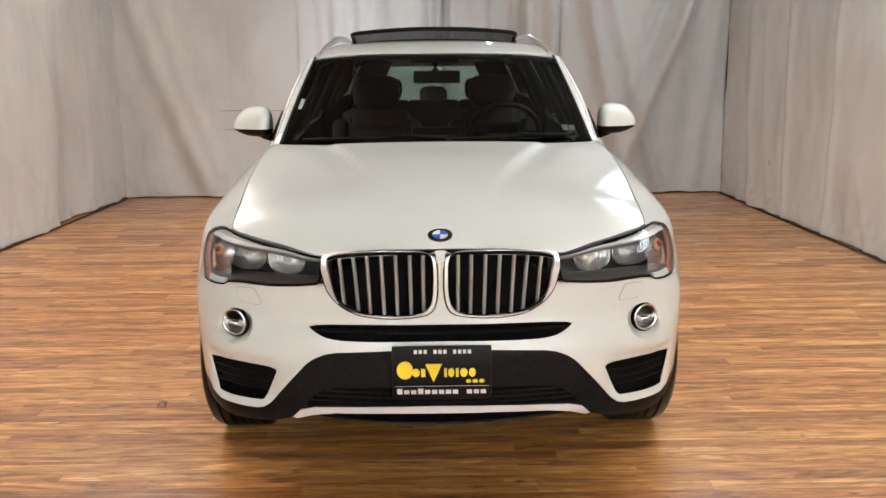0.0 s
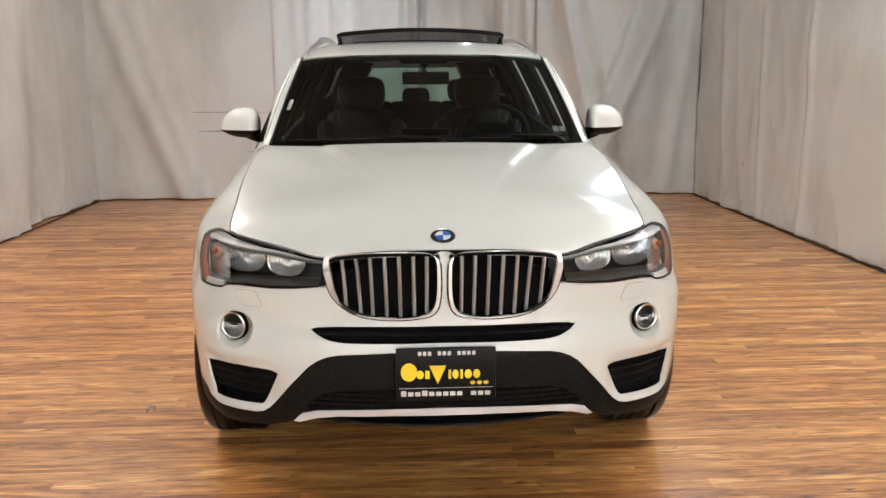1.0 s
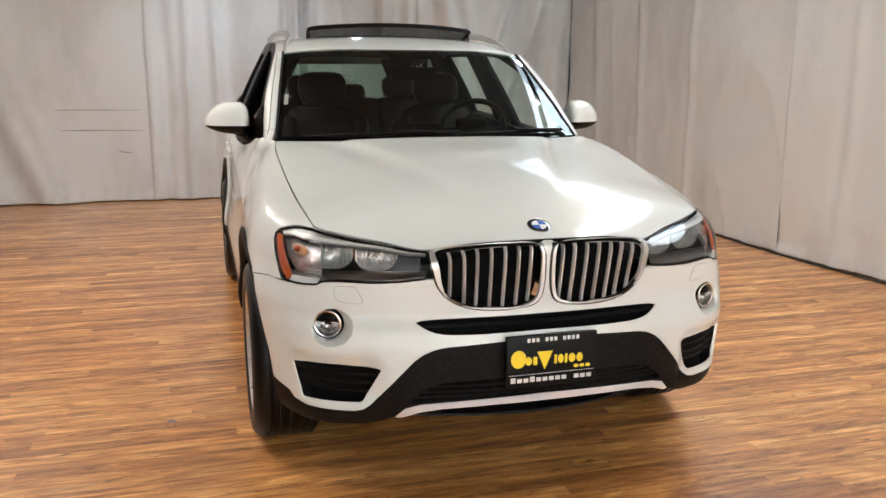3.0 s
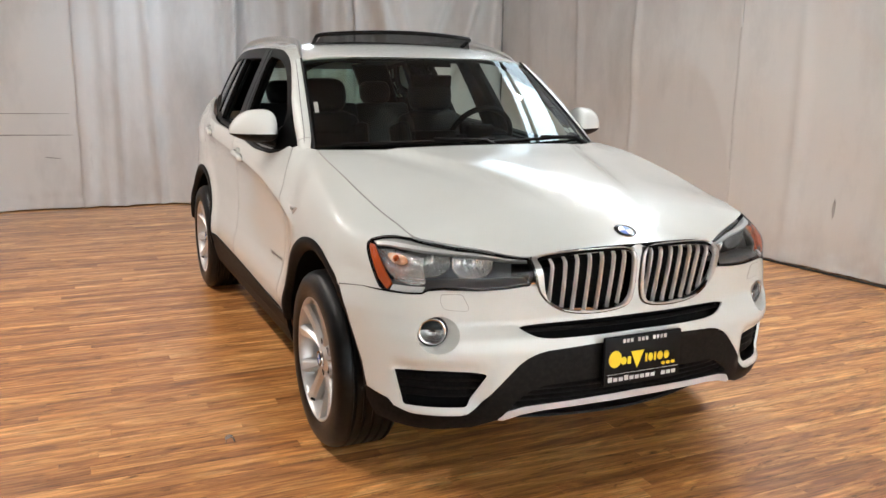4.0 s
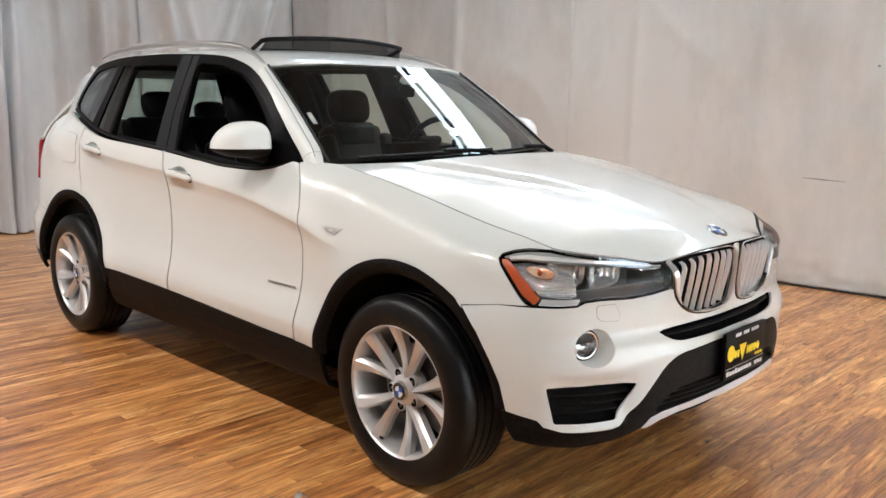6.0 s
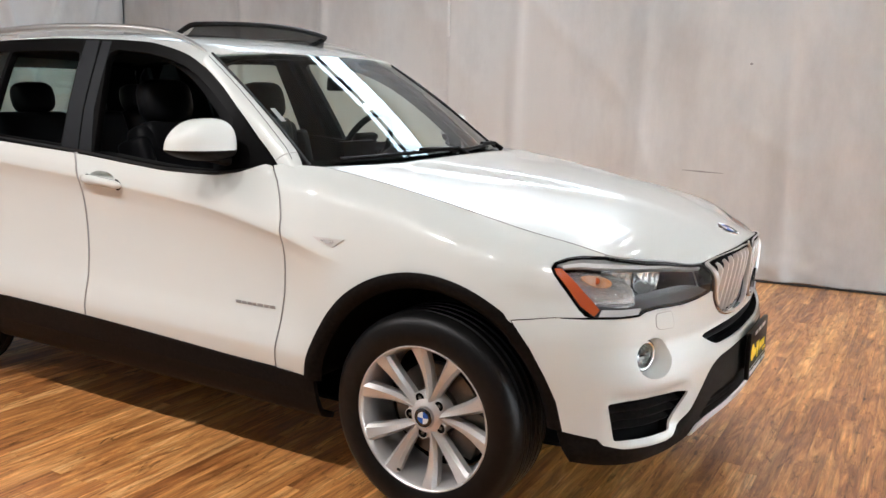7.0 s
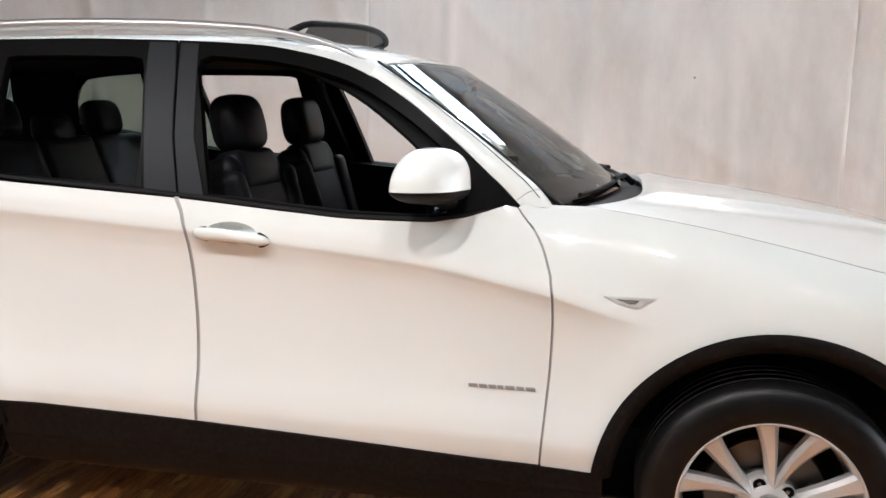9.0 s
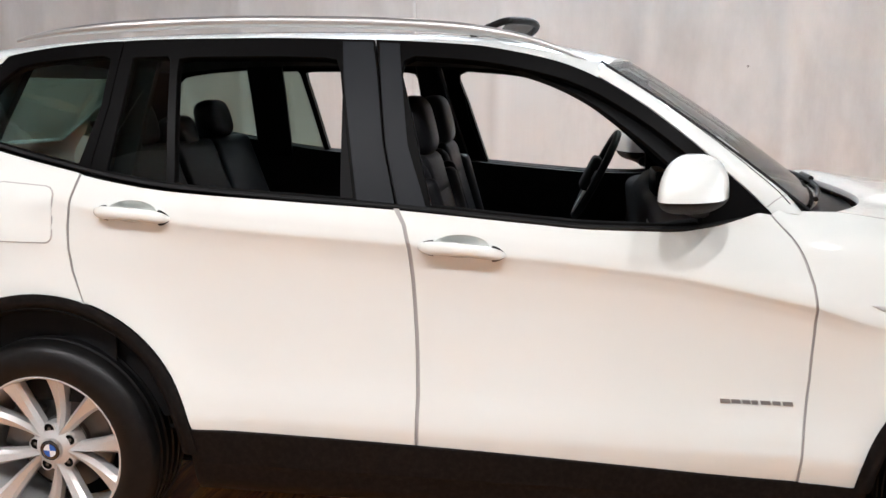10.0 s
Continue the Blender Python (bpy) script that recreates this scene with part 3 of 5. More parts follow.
# front bumper, painted
arch_front = [(sy(y), z) for y, z in ((-.467, .421), (-.451, .490), (-.417, .565), (-.368, .652), (-.309, .728))]
half = EDGE + arch_front + [(1.05, .745)] + HEAD[14:22] + KIDNEY[15:6:-1] + [(.016, 1.02), (.026, 1.085), (0, 1.093)]
bumper = sheet("front_bumper", both(half), signed, PAINT, car, step=.024, gap=.0005, depth=.02, hole_depth=.014,
               holes=[rounded(both(SLOT), 1), VENT_LOOP, mir(VENT_LOOP), oval(FOG_IN, FOG_R, k=1.24), mir(oval(FOG_IN, FOG_R, k=1.24))])
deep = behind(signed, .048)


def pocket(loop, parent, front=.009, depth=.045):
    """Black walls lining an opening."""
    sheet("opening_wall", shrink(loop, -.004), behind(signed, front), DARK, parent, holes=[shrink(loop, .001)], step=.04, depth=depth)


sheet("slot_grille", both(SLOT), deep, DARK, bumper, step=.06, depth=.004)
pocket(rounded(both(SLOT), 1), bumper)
patch("slot_slat", lambda u, v: signed(-.43 + .86 * u, .622 + .011 * (v - .5)) + Vector((0, .018 + .012 * abs(v - .5), 0)), 40, 4, CLAD, bumper, depth=.02)
for s in (RIGHT, LEFT):
    q = (lambda l: mir(l)) if s < 0 else (lambda l: list(l))
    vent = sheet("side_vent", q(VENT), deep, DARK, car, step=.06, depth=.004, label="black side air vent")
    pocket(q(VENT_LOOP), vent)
    for zz, a, b in ((.468, .560, .872), (.440, .570, .864), (.412, .590, .856)):
        def slat(u, v, a=a, b=b, zz=zz, s=s):
            w = skin(a + (b - a) * u, zz + .012 * (v - .5)) + Vector((0, .016 + .02 * v, 0))
            return Vector((s * w.x, w.y, w.z))
        patch("slat", (lambda u, v, f=slat: f(1 - u, v)) if s < 0 else slat, 12, 2, CLAD, vent, depth=.014)
    # washer cover: a flush flap with a fine joint
    cover = rounded(q(dense([(.712, .753), (.637, .754), (.613, .706), (.622, .698), (.690, .703), (.708, .716)], .022)), 2)
    sheet("washer_cover", cover, signed, PAINT, bumper, step=.03, off=.0014, depth=.003, dark=True)
    sheet("cover_joint", shrink(cover, -.0018), signed, SEAM, bumper, holes=[shrink(cover, .001)], step=.03, off=.0005, depth=.001)
    # fog lamp, sunk in its pocket
    fog = sheet("fog_lamp", q(oval(FOG, FOG_R, k=1.1)), behind(signed, .075), DARK, car, step=.03, depth=.003, label="round chrome-ringed fog lamp")
    c = Vector((s * .696, -.651, .625))
    face = look(c, c + Vector((s * .38, -1, -.01))) @ pose(0, 0, 0, 0, 90, 0)

    def pocket_wall(u, v, s=s, fc=face):
        a = 2 * math.pi * u
        w = skin(FOG_IN[0] + FOG_R[0] * 1.245 * math.cos(a), FOG_IN[1] + FOG_R[1] * 1.245 * math.sin(a))
        w = Vector((s * w.x, w.y, w.z))
        k = fc @ Vector((-.006, .0515 * math.sin(a), -s * .0515 * math.cos(a)))
        return w.lerp(k, v)
    patch("pocket", (lambda u, v, f=pocket_wall: f(1 - u, v)) if s > 0 else pocket_wall, 40, 5, PAINT, fog, depth=0)
    bm = bmesh.new()
    lathe(bm, [(.047, .001), (.0462, .008), (.043, .0095), (.0395, .008), (.037, .002), (.037, -.02)], 40, face)
    part("ring", bm, CHROME, fog, "bright chrome ring")
    bm = bmesh.new()
    lathe(bm, [(.046, .0), (.0475, .005), (.0495, .006), (.0515, .002), (.053, -.012)], 40, face)
    part("bezel", bm, GLOSS_BLACK, fog)
    bm = bmesh.new()
    lathe(bm, [(.037, .0), (.034, -.010), (.02, -.022), (.0005, -.026)], 32, face)
    part("reflector", bm, BOWL, fog)
    bm = bmesh.new()
    lathe(bm, [(.0005, .008), (.02, .007), (.031, .0045), (.0375, .001)], 32, face)
    part("lens", bm, LENS, fog)
    bm = bmesh.new()
    ring = [bm.verts.new(face @ Vector((-.004, .0355 * math.sin(radians(6 + 12 * i)), .0355 * math.cos(radians(6 + 12 * i))))) for i in range(15)]
    bm.faces.new(ring)
    bmesh.ops.solidify(bm, geom=bm.faces[:], thickness=.004)
    box(bm, (-.006, -.004, -.012), (.000, .003, .012), .0015, face)
    part("lamp_shield", bm, GLOSS_BLACK, fog)

# black lower cladding with its grille, silver skid strip
low = EDGE + [(1.03, .395), (1.012, .34), (.985, .295), (.90, .283), (.74, .280), (.60, .290), (.512, .318), (.43, .338), (.35, .349), (.164, .356), (0, .357)]
cladding = sheet("bumper_cladding", both(low), signed, CLAD, car, step=.04, gap=.001, depth=.02, hole_depth=.05, holes=[both(GRILLE_LOW)])
sheet("lower_grille", both(GRILLE_LOW), deep, DARK, cladding, step=.08, depth=.003)
for zz, w in ((.432, .385), (.414, .42), (.396, .445)):
    patch("grille_slat", lambda u, v, zz=zz, w=w: signed(-w + 2 * w * u, zz + .008 * (v - .5)) + Vector((0, .012 + .012 * v, 0)), 30, 2, CLAD, cladding, depth=.012)
sheet("skid_strip", both(SKID), signed, SKID_SILVER, cladding, step=.04, off=.005, depth=.02, label="matt silver skid strip")
patch("underside", lambda u, v: Vector(((u - .5) * (1.35 - .1 * v), -.73 + 4.3 * v + .22 * (2 * u - 1) ** 2 * (1 - v), .285 - .05 * min(1, 8 * v))), 14, 20, CLAD, car, depth=.01)

# dark joint between grilles and bonnet
joint = [(p, turn_z(abs(p)) + WRAP - .002) for p in np.linspace(-.388, .388, 40).tolist()]
sheet("bonnet_joint", joint + [(.388, .98), (.335, .99), (.175, 1.0), (.05, .99), (.012, 1.076), (-.012, 1.076), (-.05, .99), (-.175, 1.0), (-.335, .99), (-.388, .98)], signed, DARK, bumper, step=.03, off=.0022, depth=.002)
# kidney grilles
for s in (RIGHT, LEFT):
    q = (lambda l: mir(l)) if s < 0 else (lambda l: list(l))
    out, inn = rounded(KIDNEY, 2), rounded(KIDNEY_IN, 2)
    kid = sheet("kidney_grille", q(out), signed, GRILLE_RIM, car, holes=[q(inn)], step=.03, off=.010, depth=.03, hole_depth=.016, label="chrome-framed kidney grille with upright bars")
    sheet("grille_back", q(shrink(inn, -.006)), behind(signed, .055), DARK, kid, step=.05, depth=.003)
    sheet("rim", q(shrink(out, -.006)), signed, BLACK_ENAMEL, kid, holes=[q(shrink(out, .004))], step=.03, off=.004, depth=.015)
    for pt, pb in ((.333, .322), (.288, .274), (.241, .234), (.194, .188), (.147, .143), (.100, .097), (.056, .056)):
        lo = next(float(z) for z in np.arange(.68, .9, .002) if within([(pb, z)], inn)[0])
        hi = next(float(z) for z in np.arange(1.08, .9, -.002) if within([(pt, z)], inn)[0])

        def bar(u, v, pt=pt, pb=pb, lo=lo, hi=hi, s=s):
            z = lo - .004 + (hi - lo + .008) * v
            pp = pb + (pt - pb) * v
            a = (u - .5) * 2
            w = skin(pp, z) + Vector((a * .0062, .004 + .015 * abs(a) ** 1.5 + .012 * (1 - v) - .016 * math.sin(math.pi * v), 0))
            return Vector((s * w.x, w.y, w.z))
        patch("bar", (lambda u, v, f=bar: f(1 - u, v)) if s < 0 else bar, 8, 16, BARS, kid, depth=.004)

# emblem: a ringed disc in blue and white quarters
def emblem(parent, centre, toward, r):
    m = look(Vector(centre), Vector(centre) + Vector(toward)) @ pose(0, 0, 0, 0, 90, 0)
    bm = bmesh.new()
    lathe(bm, [(.0005, .0065), (r * .6, .006), (r * .93, .005), (r, .003), (r, -.004)], 40, m)
    part("emblem", bm, BLACK_ENAMEL, parent, "round black-ringed emblem with blue and white quarters")
    bm = bmesh.new()
    lathe(bm, [(r * .96, .0045), (r * .985, .0062), (r * 1.01, .0035), (r * 1.01, -.003)], 40, m)
    part("emblem_ring", bm, BRIGHT, parent)
    for k in range(4):
        bm = bmesh.new()
        c = bm.verts.new(m @ Vector((.0078, 0, 0)))
        ring = [bm.verts.new(m @ Vector((.0072, r * .62 * math.cos(radians(90 * k + 9 * i)), r * .62 * math.sin(radians(90 * k + 9 * i))))) for i in range(11)]
        for a, b in zip(ring, ring[1:]):
            bm.faces.new((c, a, b))
        part("emblem_quarter", bm, BLUE if k % 2 else WHITE, parent)


# plate on its holder; print shown as plain bars
bm = bmesh.new()
box(bm, (-.158, -.868, .428), (.158, -.852, .596), .004)
plate = part("plate_holder", bm, PLATE, car, "black dealer plate with yellow and white print")
bm = bmesh.new()
box(bm, (-.10, -.85, .45), (.10, -.80, .57), .004)
part("plate_bracket", bm, CLAD, plate)


def strip(parent, material, x0, x1, z0, z1, tilt=0.0):
    bm = bmesh.new()
    box(bm, (-(x1 - x0) / 2, -.0012, -(z1 - z0) / 2), ((x1 - x0) / 2, .0012, (z1 - z0) / 2), .0008, pose((x0 + x1) / 2, -.8686, (z0 + z1) / 2, 0, tilt, 0), 1)
    return part("print_bar", bm, material, parent)


def blob(parent, material, cx, cz, w, h, sides=18, turn=0.0):
    """A raised flat shape: an oval, or with three sides a wedge that points down."""
    bm = bmesh.new()
    rings = [[bm.verts.new((cx + w / 2 * math.cos(a), y, cz + h / 2 * math.sin(a))) for a in [radians(turn) + 2 * math.pi * i / sides for i in range(sides)]] for y in (-.8675, -.8698)]
    bm.faces.new(rings[0])
    bm.faces.new(rings[1][::-1])
    for i in range(sides):
        bm.faces.new((rings[0][i], rings[1][i], rings[1][(i + 1) % sides], rings[0][(i + 1) % sides]))
    return part("print_shape", bm, material, parent)


for i in range(12):
    if i not in (3, 7):
        strip(plate, PRINT, -.088 + .0155 * i, -.0775 + .0155 * i, .574, .587)
blob(plate, YELLOW, -.117, .520, .052, .060)
blob(plate, YELLOW, -.082, .511, .024, .028)
strip(plate, YELLOW, -.066, -.052, .497, .524)
blob(plate, YELLOW, -.026, .520, .062, .082, 3, -90)
for cx, w in ((.012, .009), (.030, .020), (.049, .009), (.070, .024), (.097, .022)):
    if w < .01:
        strip(plate, YELLOW, cx - w / 2, cx + w / 2, .496, .526)
    else:
        blob(plate, YELLOW, cx, .511, w, .030)
for i in range(3):
    blob(plate, YELLOW, .085 + .021 * i, .482, .017, .012)
for i in range(13):
    if i != 9:
        strip(plate, PRINT, -.143 + .0222 * i, -.126 + .0222 * i, .440, .458 if i in (0, 3) else .4535)
strip(plate, PRINT, -.150, .150, .4655, .4668)

# bonnet
hood_xe = curve(*sorted([(p[1][1], p[1][0]) for p in HOOD[1:13]]))
hood_ze = curve(*sorted([(p[1][1], p[1][2]) for p in HOOD[1:13]]))
hood_zc = curve((-.80, .897), (-.775, .907), (-.723, .9275), (-.6, .983), (-.4, 1.040), (-.1, 1.086), (.2, 1.117), (.4, 1.133), (.53, 1.135))


def bonnet(u, v):
    yy = -.797 + (.797 + .525) * v
    xe, ze, zc = hood_xe(yy), hood_ze(yy), hood_zc(yy)
    a = 2 * u - 1
    x = a * xe
    y = yy - .0035 * (1 - v) * (1 - a * a) - .17 * v ** 6 * (1 - a ** 4)
    z = ze + (zc - ze) * (1 - abs(a) ** 2.3)
    xc = .12 + .38 * max(0, (yy + .8) / 1.3) ** 1.2
    k = ease(-.75, .1, yy) * ease(.53, .36, yy)
    d = abs(x) - xc
    z += .0095 * k * (1 - math.tanh(d / .013)) - .004 * k * math.exp(-((d - .07) / .05) ** 2) * (1 - abs(a) ** 6)
    return Vector((x, y, z))


hood = patch("bonnet", lambda u, v: bonnet(.0028 + .9944 * u, .0015 + .997 * v), 64, 64, PAINT, car, depth=.02, dark=True)
c = bonnet(.5, .057)
emblem(hood, (0, c.y - .001, c.z - .0035), (0, -.40, .92), .041)

# wings, doors, rear quarters, side by side
FSEAM = [(sy(y), z) for y, z in ((.612, .414), (.602, .564), (.593, .691), (.590, .814), (.592, .890), (.601, .950))] + [(2.112, 1.022), (2.142, 1.100), (2.172, 1.160), (2.190, 1.198)]
MSEAM = [(sy(y), z) for y, z in ((1.652, .446), (1.650, .600), (1.656, .766), (1.666, .927), (1.675, 1.023), (1.690, 1.085), (1.716, 1.129))]
RSEAM = [(sy(y), z) for y, z in ((2.660, .817), (2.699, .920), (2.709, .987), (2.709, 1.054), (2.694, 1.138), (2.670, 1.206))]


def crease_rail(d):
    return lambda p: crease_z(float(plan(float(p))[1])) + d


RAILS = [crease_rail(d) for d in (-.055, -.035, -.022, -.014, -.007, 0, .007, .014, .03)]


def belt(y0, y1, n=24):
    return [(sy(y0 + (y1 - y0) * i / n), belt_z(y0 + (y1 - y0) * i / n)) for i in range(n + 1)]


lip = curve((sy(.70), .080), (sy(.74), .071), (sy(.78), .035), (sy(.85), .008), (sy(.95), 0), (sy(1.8), 0))      # the door's top edge curls over towards the mirror


def sill(y0, y1, n=12):
    return [(sy(y0 + (y1 - y0) * i / n), sill_z(y0 + (y1 - y0) * i / n)) for i in range(n + 1)]


def handle(door, s, y0, y1, z0, z1, centre):
    """A pull handle bridging a hollow in the door; z0 at its front end, z1 at its rear."""
    bm = bmesh.new()
    n = 20
    rows = []
    for i in range(n + 1):
        k = i / n
        y, z = y0 + (y1 - y0) * k, z0 + (z1 - z0) * k + .004 * math.sin(math.pi * k)
        x = side_x(y, z)
        e = min(1, 7 * min(k, 1 - k)) ** .5
        h = (.005 + .0125 * e) * (1.12 if k > .5 else 1.0)
        out = .003 + .019 * e
        rows.append([bm.verts.new((s * (x + dx), y, z + dz)) for dx, dz in ((-.008, h * .85), (out * .7, h), (out, h * .45), (out * 1.04, -h * .1), (out * .9, -h * .7), (out * .5, -h), (-.008, -h * .9))])
    for p, q in zip(rows, rows[1:]):
        for j in range(7):
            bm.faces.new((p[j], p[(j + 1) % 7], q[(j + 1) % 7], q[j]))
    bm.faces.new(rows[0][::-1])
    bm.faces.new(rows[-1])
    grip = part("door_handle", bm, PAINT, door, "white pull handle", 50)
    for k0, k1 in ((0, .17), (.80, 1)):
        pts = [(y0 + (y1 - y0) * k, z0 + (z1 - z0) * k) for k in (k0, (k0 + k1) / 2, k1)]
        wide = [.006, .0205, .0235] if k0 == 0 else [.0235, .0205, .006]
        loop = rounded([(sy(y), z - w) for (y, z), w in zip(pts, wide)] + [(sy(y), z + w) for (y, z), w in zip(reversed(pts), reversed(wide))], 1)
        sheet("gasket", loop, skin, RUBBER, grip, step=.02, sgn=s, off=.0012, depth=.002)

    def hollow(p, z):
        r = ((p - centre[0]) / .079) ** 2 + ((z - centre[1]) / .033) ** 2
        w = skin(p, z)
        return w - Vector((.024 * max(0, 1 - r) ** .7, 0, 0))
    sheet("handle_dish", oval(centre, (.0785, .0325)), hollow, PAINT, door, step=.012, depth=0, sgn=s)


for s in (RIGHT, LEFT):
    # front wing
    top = [(p, turn_z(p) + WRAP) for p in np.linspace(.934, 2.0, 34).tolist()]
    loop = top + [(2.07, turn_z(2.07) + WRAP), (2.158, 1.245)] + FSEAM[::-1] + sill(.60, .455, 3) + [(p, z) for p, z in arch(-.005, .478, 171, 50, 30)] + [(1.178, .729), (1.05, .745)]
    loop += [(.946, .7505)] + HEAD[13:3:-1]
    wing = sheet("front_wing", loop, skin, PAINT, car, step=.034, sgn=s, gap=.0016, depth=.02, dark=True, rails=RAILS)
    sheet("wing_vent", [(sy(.458), .902), (sy(.320), .904), (sy(.350), .886), (sy(.370), .874), (sy(.415), .884)], skin, SILVER, wing, step=.02, sgn=s, off=.004, depth=.006, label="small chrome side vent")
    sheet("vent_slot", [(sy(.425), .8955), (sy(.362), .8965), (sy(.374), .886), (sy(.39), .885)], skin, CHROME, wing, step=.02, sgn=s, off=.0052, depth=.002)
    # front door
    loop = FSEAM + [(p, z + lip(p)) for p, z in belt(.715, 1.715, 40)] + MSEAM[-2::-1] + sill(1.65, .613)
    dish = oval((sy(1.530), 1.030), (.078, .032))
    fdoor = sheet("front_door", loop, skin, PAINT, car, step=.024, sgn=s, gap=.0056, depth=.03, dark=True, rails=RAILS, holes=[dish])
    handle(fdoor, s, 1.408, 1.650, 1.010, 1.026, (sy(1.530), 1.030))
    # badge as plain bars
    if s < 0:
        for y0, y1 in ((.820, .795), (.790, .768), (.762, .742), (.738, .722), (.715, .690), (.684, .664), (.658, .632)):
            sheet("badge_bar", [(sy(y1), .620), (sy(y0), .620), (sy(y0) + .003, .6305), (sy(y1) + .003, .6305)], skin, RAIL, fdoor, step=.02, sgn=s, off=.003, depth=.003)
    # grey rubber strips that close the door joints
    for line in (FSEAM[:-2], MSEAM):
        strip_loop = [(p - .008, z) for p, z in line] + [(p + .008, z) for p, z in reversed(line)]
        sheet("door_seal", strip_loop, behind(skin, .0065), SEAM, fdoor, step=.03, sgn=s, depth=.002)
    # rear door
    loop = MSEAM + belt(1.720, 2.668) + RSEAM[-2::-1] + arch(2.81, .494, 73, 14, 16) + sill(2.325, 1.655)
    dish = oval((sy(2.492), 1.104), (.078, .032))
    rdoor = sheet("rear_door", loop, skin, PAINT, car, step=.024, sgn=s, gap=.0056, depth=.03, dark=True, rails=RAILS, holes=[dish])
    handle(rdoor, s, 2.372, 2.614, 1.086, 1.100, (sy(2.492), 1.104))
    # rear quarter with fuel flap
    loop = RSEAM + belt(2.675, 3.10, 12) + [(sy(3.18), 1.262), (sy(3.28), 1.215), (4.80, 1.15), (4.92, .98), (4.9, .72), (sy(3.36), .70)] + arch(2.81, .494, 137, 74, 14)
    quarter = sheet("rear_quarter", loop, skin, PAINT, car, step=.045, sgn=s, gap=.002, depth=.02, dark=True)
    if s < 0:
        flap = rounded(dense([(sy(2.752), 1.166), (sy(2.95), 1.178), (sy(2.965), 1.005), (sy(2.762), 1.003)], .05), 2)
        sheet("fuel_flap", flap, skin, PAINT, quarter, step=.03, sgn=s, off=.0025, depth=.004, dark=True)
        sheet("flap_joint", shrink(flap, -.0035), skin, SEAM, quarter, holes=[shrink(flap, .001)], step=.03, sgn=s, off=.0006, depth=.002)
    # rear bumper corner and lamp
    loop = arch(2.81, .494, 168, 138, 8) + [(sy(3.36), .70), (4.9, .72), (5.95, .72), (5.95, .42), (sy(3.38), .42)]
    sheet("rear_bumper", loop, skin, PAINT, car, step=.06, sgn=s, gap=.002, depth=.02)
    sheet("rear_cladding", [(sy(3.31), .42), (5.95, .42), (5.95, .30), (sy(3.36), .30)], skin, CLAD, car, step=.07, sgn=s, depth=.02)
    sheet("tail_lamp", [(5.02, 1.10), (5.04, .98), (5.03, .86), (5.6, .88), (5.55, 1.0), (5.2, 1.12)], skin, REDLENS, car, step=.06, sgn=s, off=.002, depth=.02, label="red tail lamp")
    # wheel-arch cladding and sill
    for wy, r1, r0, a0, a1 in ((-.005, .481, .425, 6, 174), (2.81, .497, .440, 4, 172)):
        def ring(u, v, wy=wy, r1=r1, r0=r0, a0=a0, a1=a1):
            a = radians(a0 + (a1 - a0) * u)
            r = r0 + (r1 - r0) * v + .005 * math.sin(a) * (wy < 1)
            y, z = wy - r * math.cos(a), .351 + r * math.sin(a)
            b = skin(sy(y), min(z, turn_z(sy(y)) if y < .6 else z))
            out = (.008 + .005 * math.sin(math.pi * v)) * ease(-.44, -.06, y) - .003 * ease(-.1, -.3, y) - .02 * (1 - v) ** 3
            n = Vector((1, 0, 0)) if y > -.3 else Vector((.93, -.37, 0))
            b = Vector((b.x, y if y > -.3 else b.y, z))
            return b + n * out
        patch("arch_cladding", ring, 60, 8, CLAD, car, depth=.035, sgn=s, label="black plastic wheel-arch trim")
        bm = bmesh.new()
        n = 36
        rows = []
        for i in range(n + 1):
            a = radians(5 + 168 * i / n)
            rows.append([bm.verts.new((s * x, wy - rr * math.cos(a), .351 + rr * math.sin(a))) for x, rr in ((.895 - .055 * ease(.0, .8, math.cos(a)) * (wy < 1), r0 + .012), (.86 - .05 * ease(.0, .8, math.cos(a)) * (wy < 1), r0 + .02), (.62, r0 + .01), (.5, r0 - .02), (.5, .1))])
        for a, b in zip(rows, rows[1:]):
            for k in range(4):
                bm.faces.new((a[k], a[k + 1], b[k + 1], b[k]))
        part("wheel_well", bm, LINER, car)

    def rocker(u, v, s=s):
        y = .44 + (2.335 - .44) * u
        t = curve((0, (.80, .225)), (.2, (.862, .25)), (.42, (.893, .30)), (.55, (.906, .348)), (.62, (.9095, .353)), (.70, (.9095, .360)), (1, (.914, 0)))(v)
        z = t[1] if v < 1 else 0
        if v >= .70:
            k = (v - .70) / .30
            z = .360 + (sill_z(y) + .002 - .360) * k
            return Vector((.9095 + (side_x(y, sill_z(y)) + .006 - .9095) * k, y, z))
        return Vector((t[0], y, z))
    patch("side_sill", rocker, 30, 20, CLAD, car, depth=.02, sgn=s, label="black plastic side sill")

    # headlamp: a deep box with two cut-off bowls, a shelf in front of them and a bright brow above
    def wall(x, z, back=0.0):
        return Vector((x, -.545 - .34 * (.66 - x) + back, z))
    lamp = patch("headlamp", lambda u, v: wall(.37 + .40 * u, .74 + .16 * v, .055), 8, 4, HOUSING, car, depth=.004, sgn=s, label="headlamp with clear lens, twin reflectors and amber corner")
    sheet("bezel", HEAD, skin, GLOSS_BLACK, lamp, holes=[shrink(HEAD, .0045)], step=.03, sgn=s, gap=.001, off=.0012, depth=.03)
    sheet("lens", shrink(HEAD, .0045), skin, LENS, lamp, step=.03, sgn=s, off=.0005, depth=.003).visible_shadow = False
    foot_s = curve(*[(p, z) for p, z in HEAD[21:13:-1]])

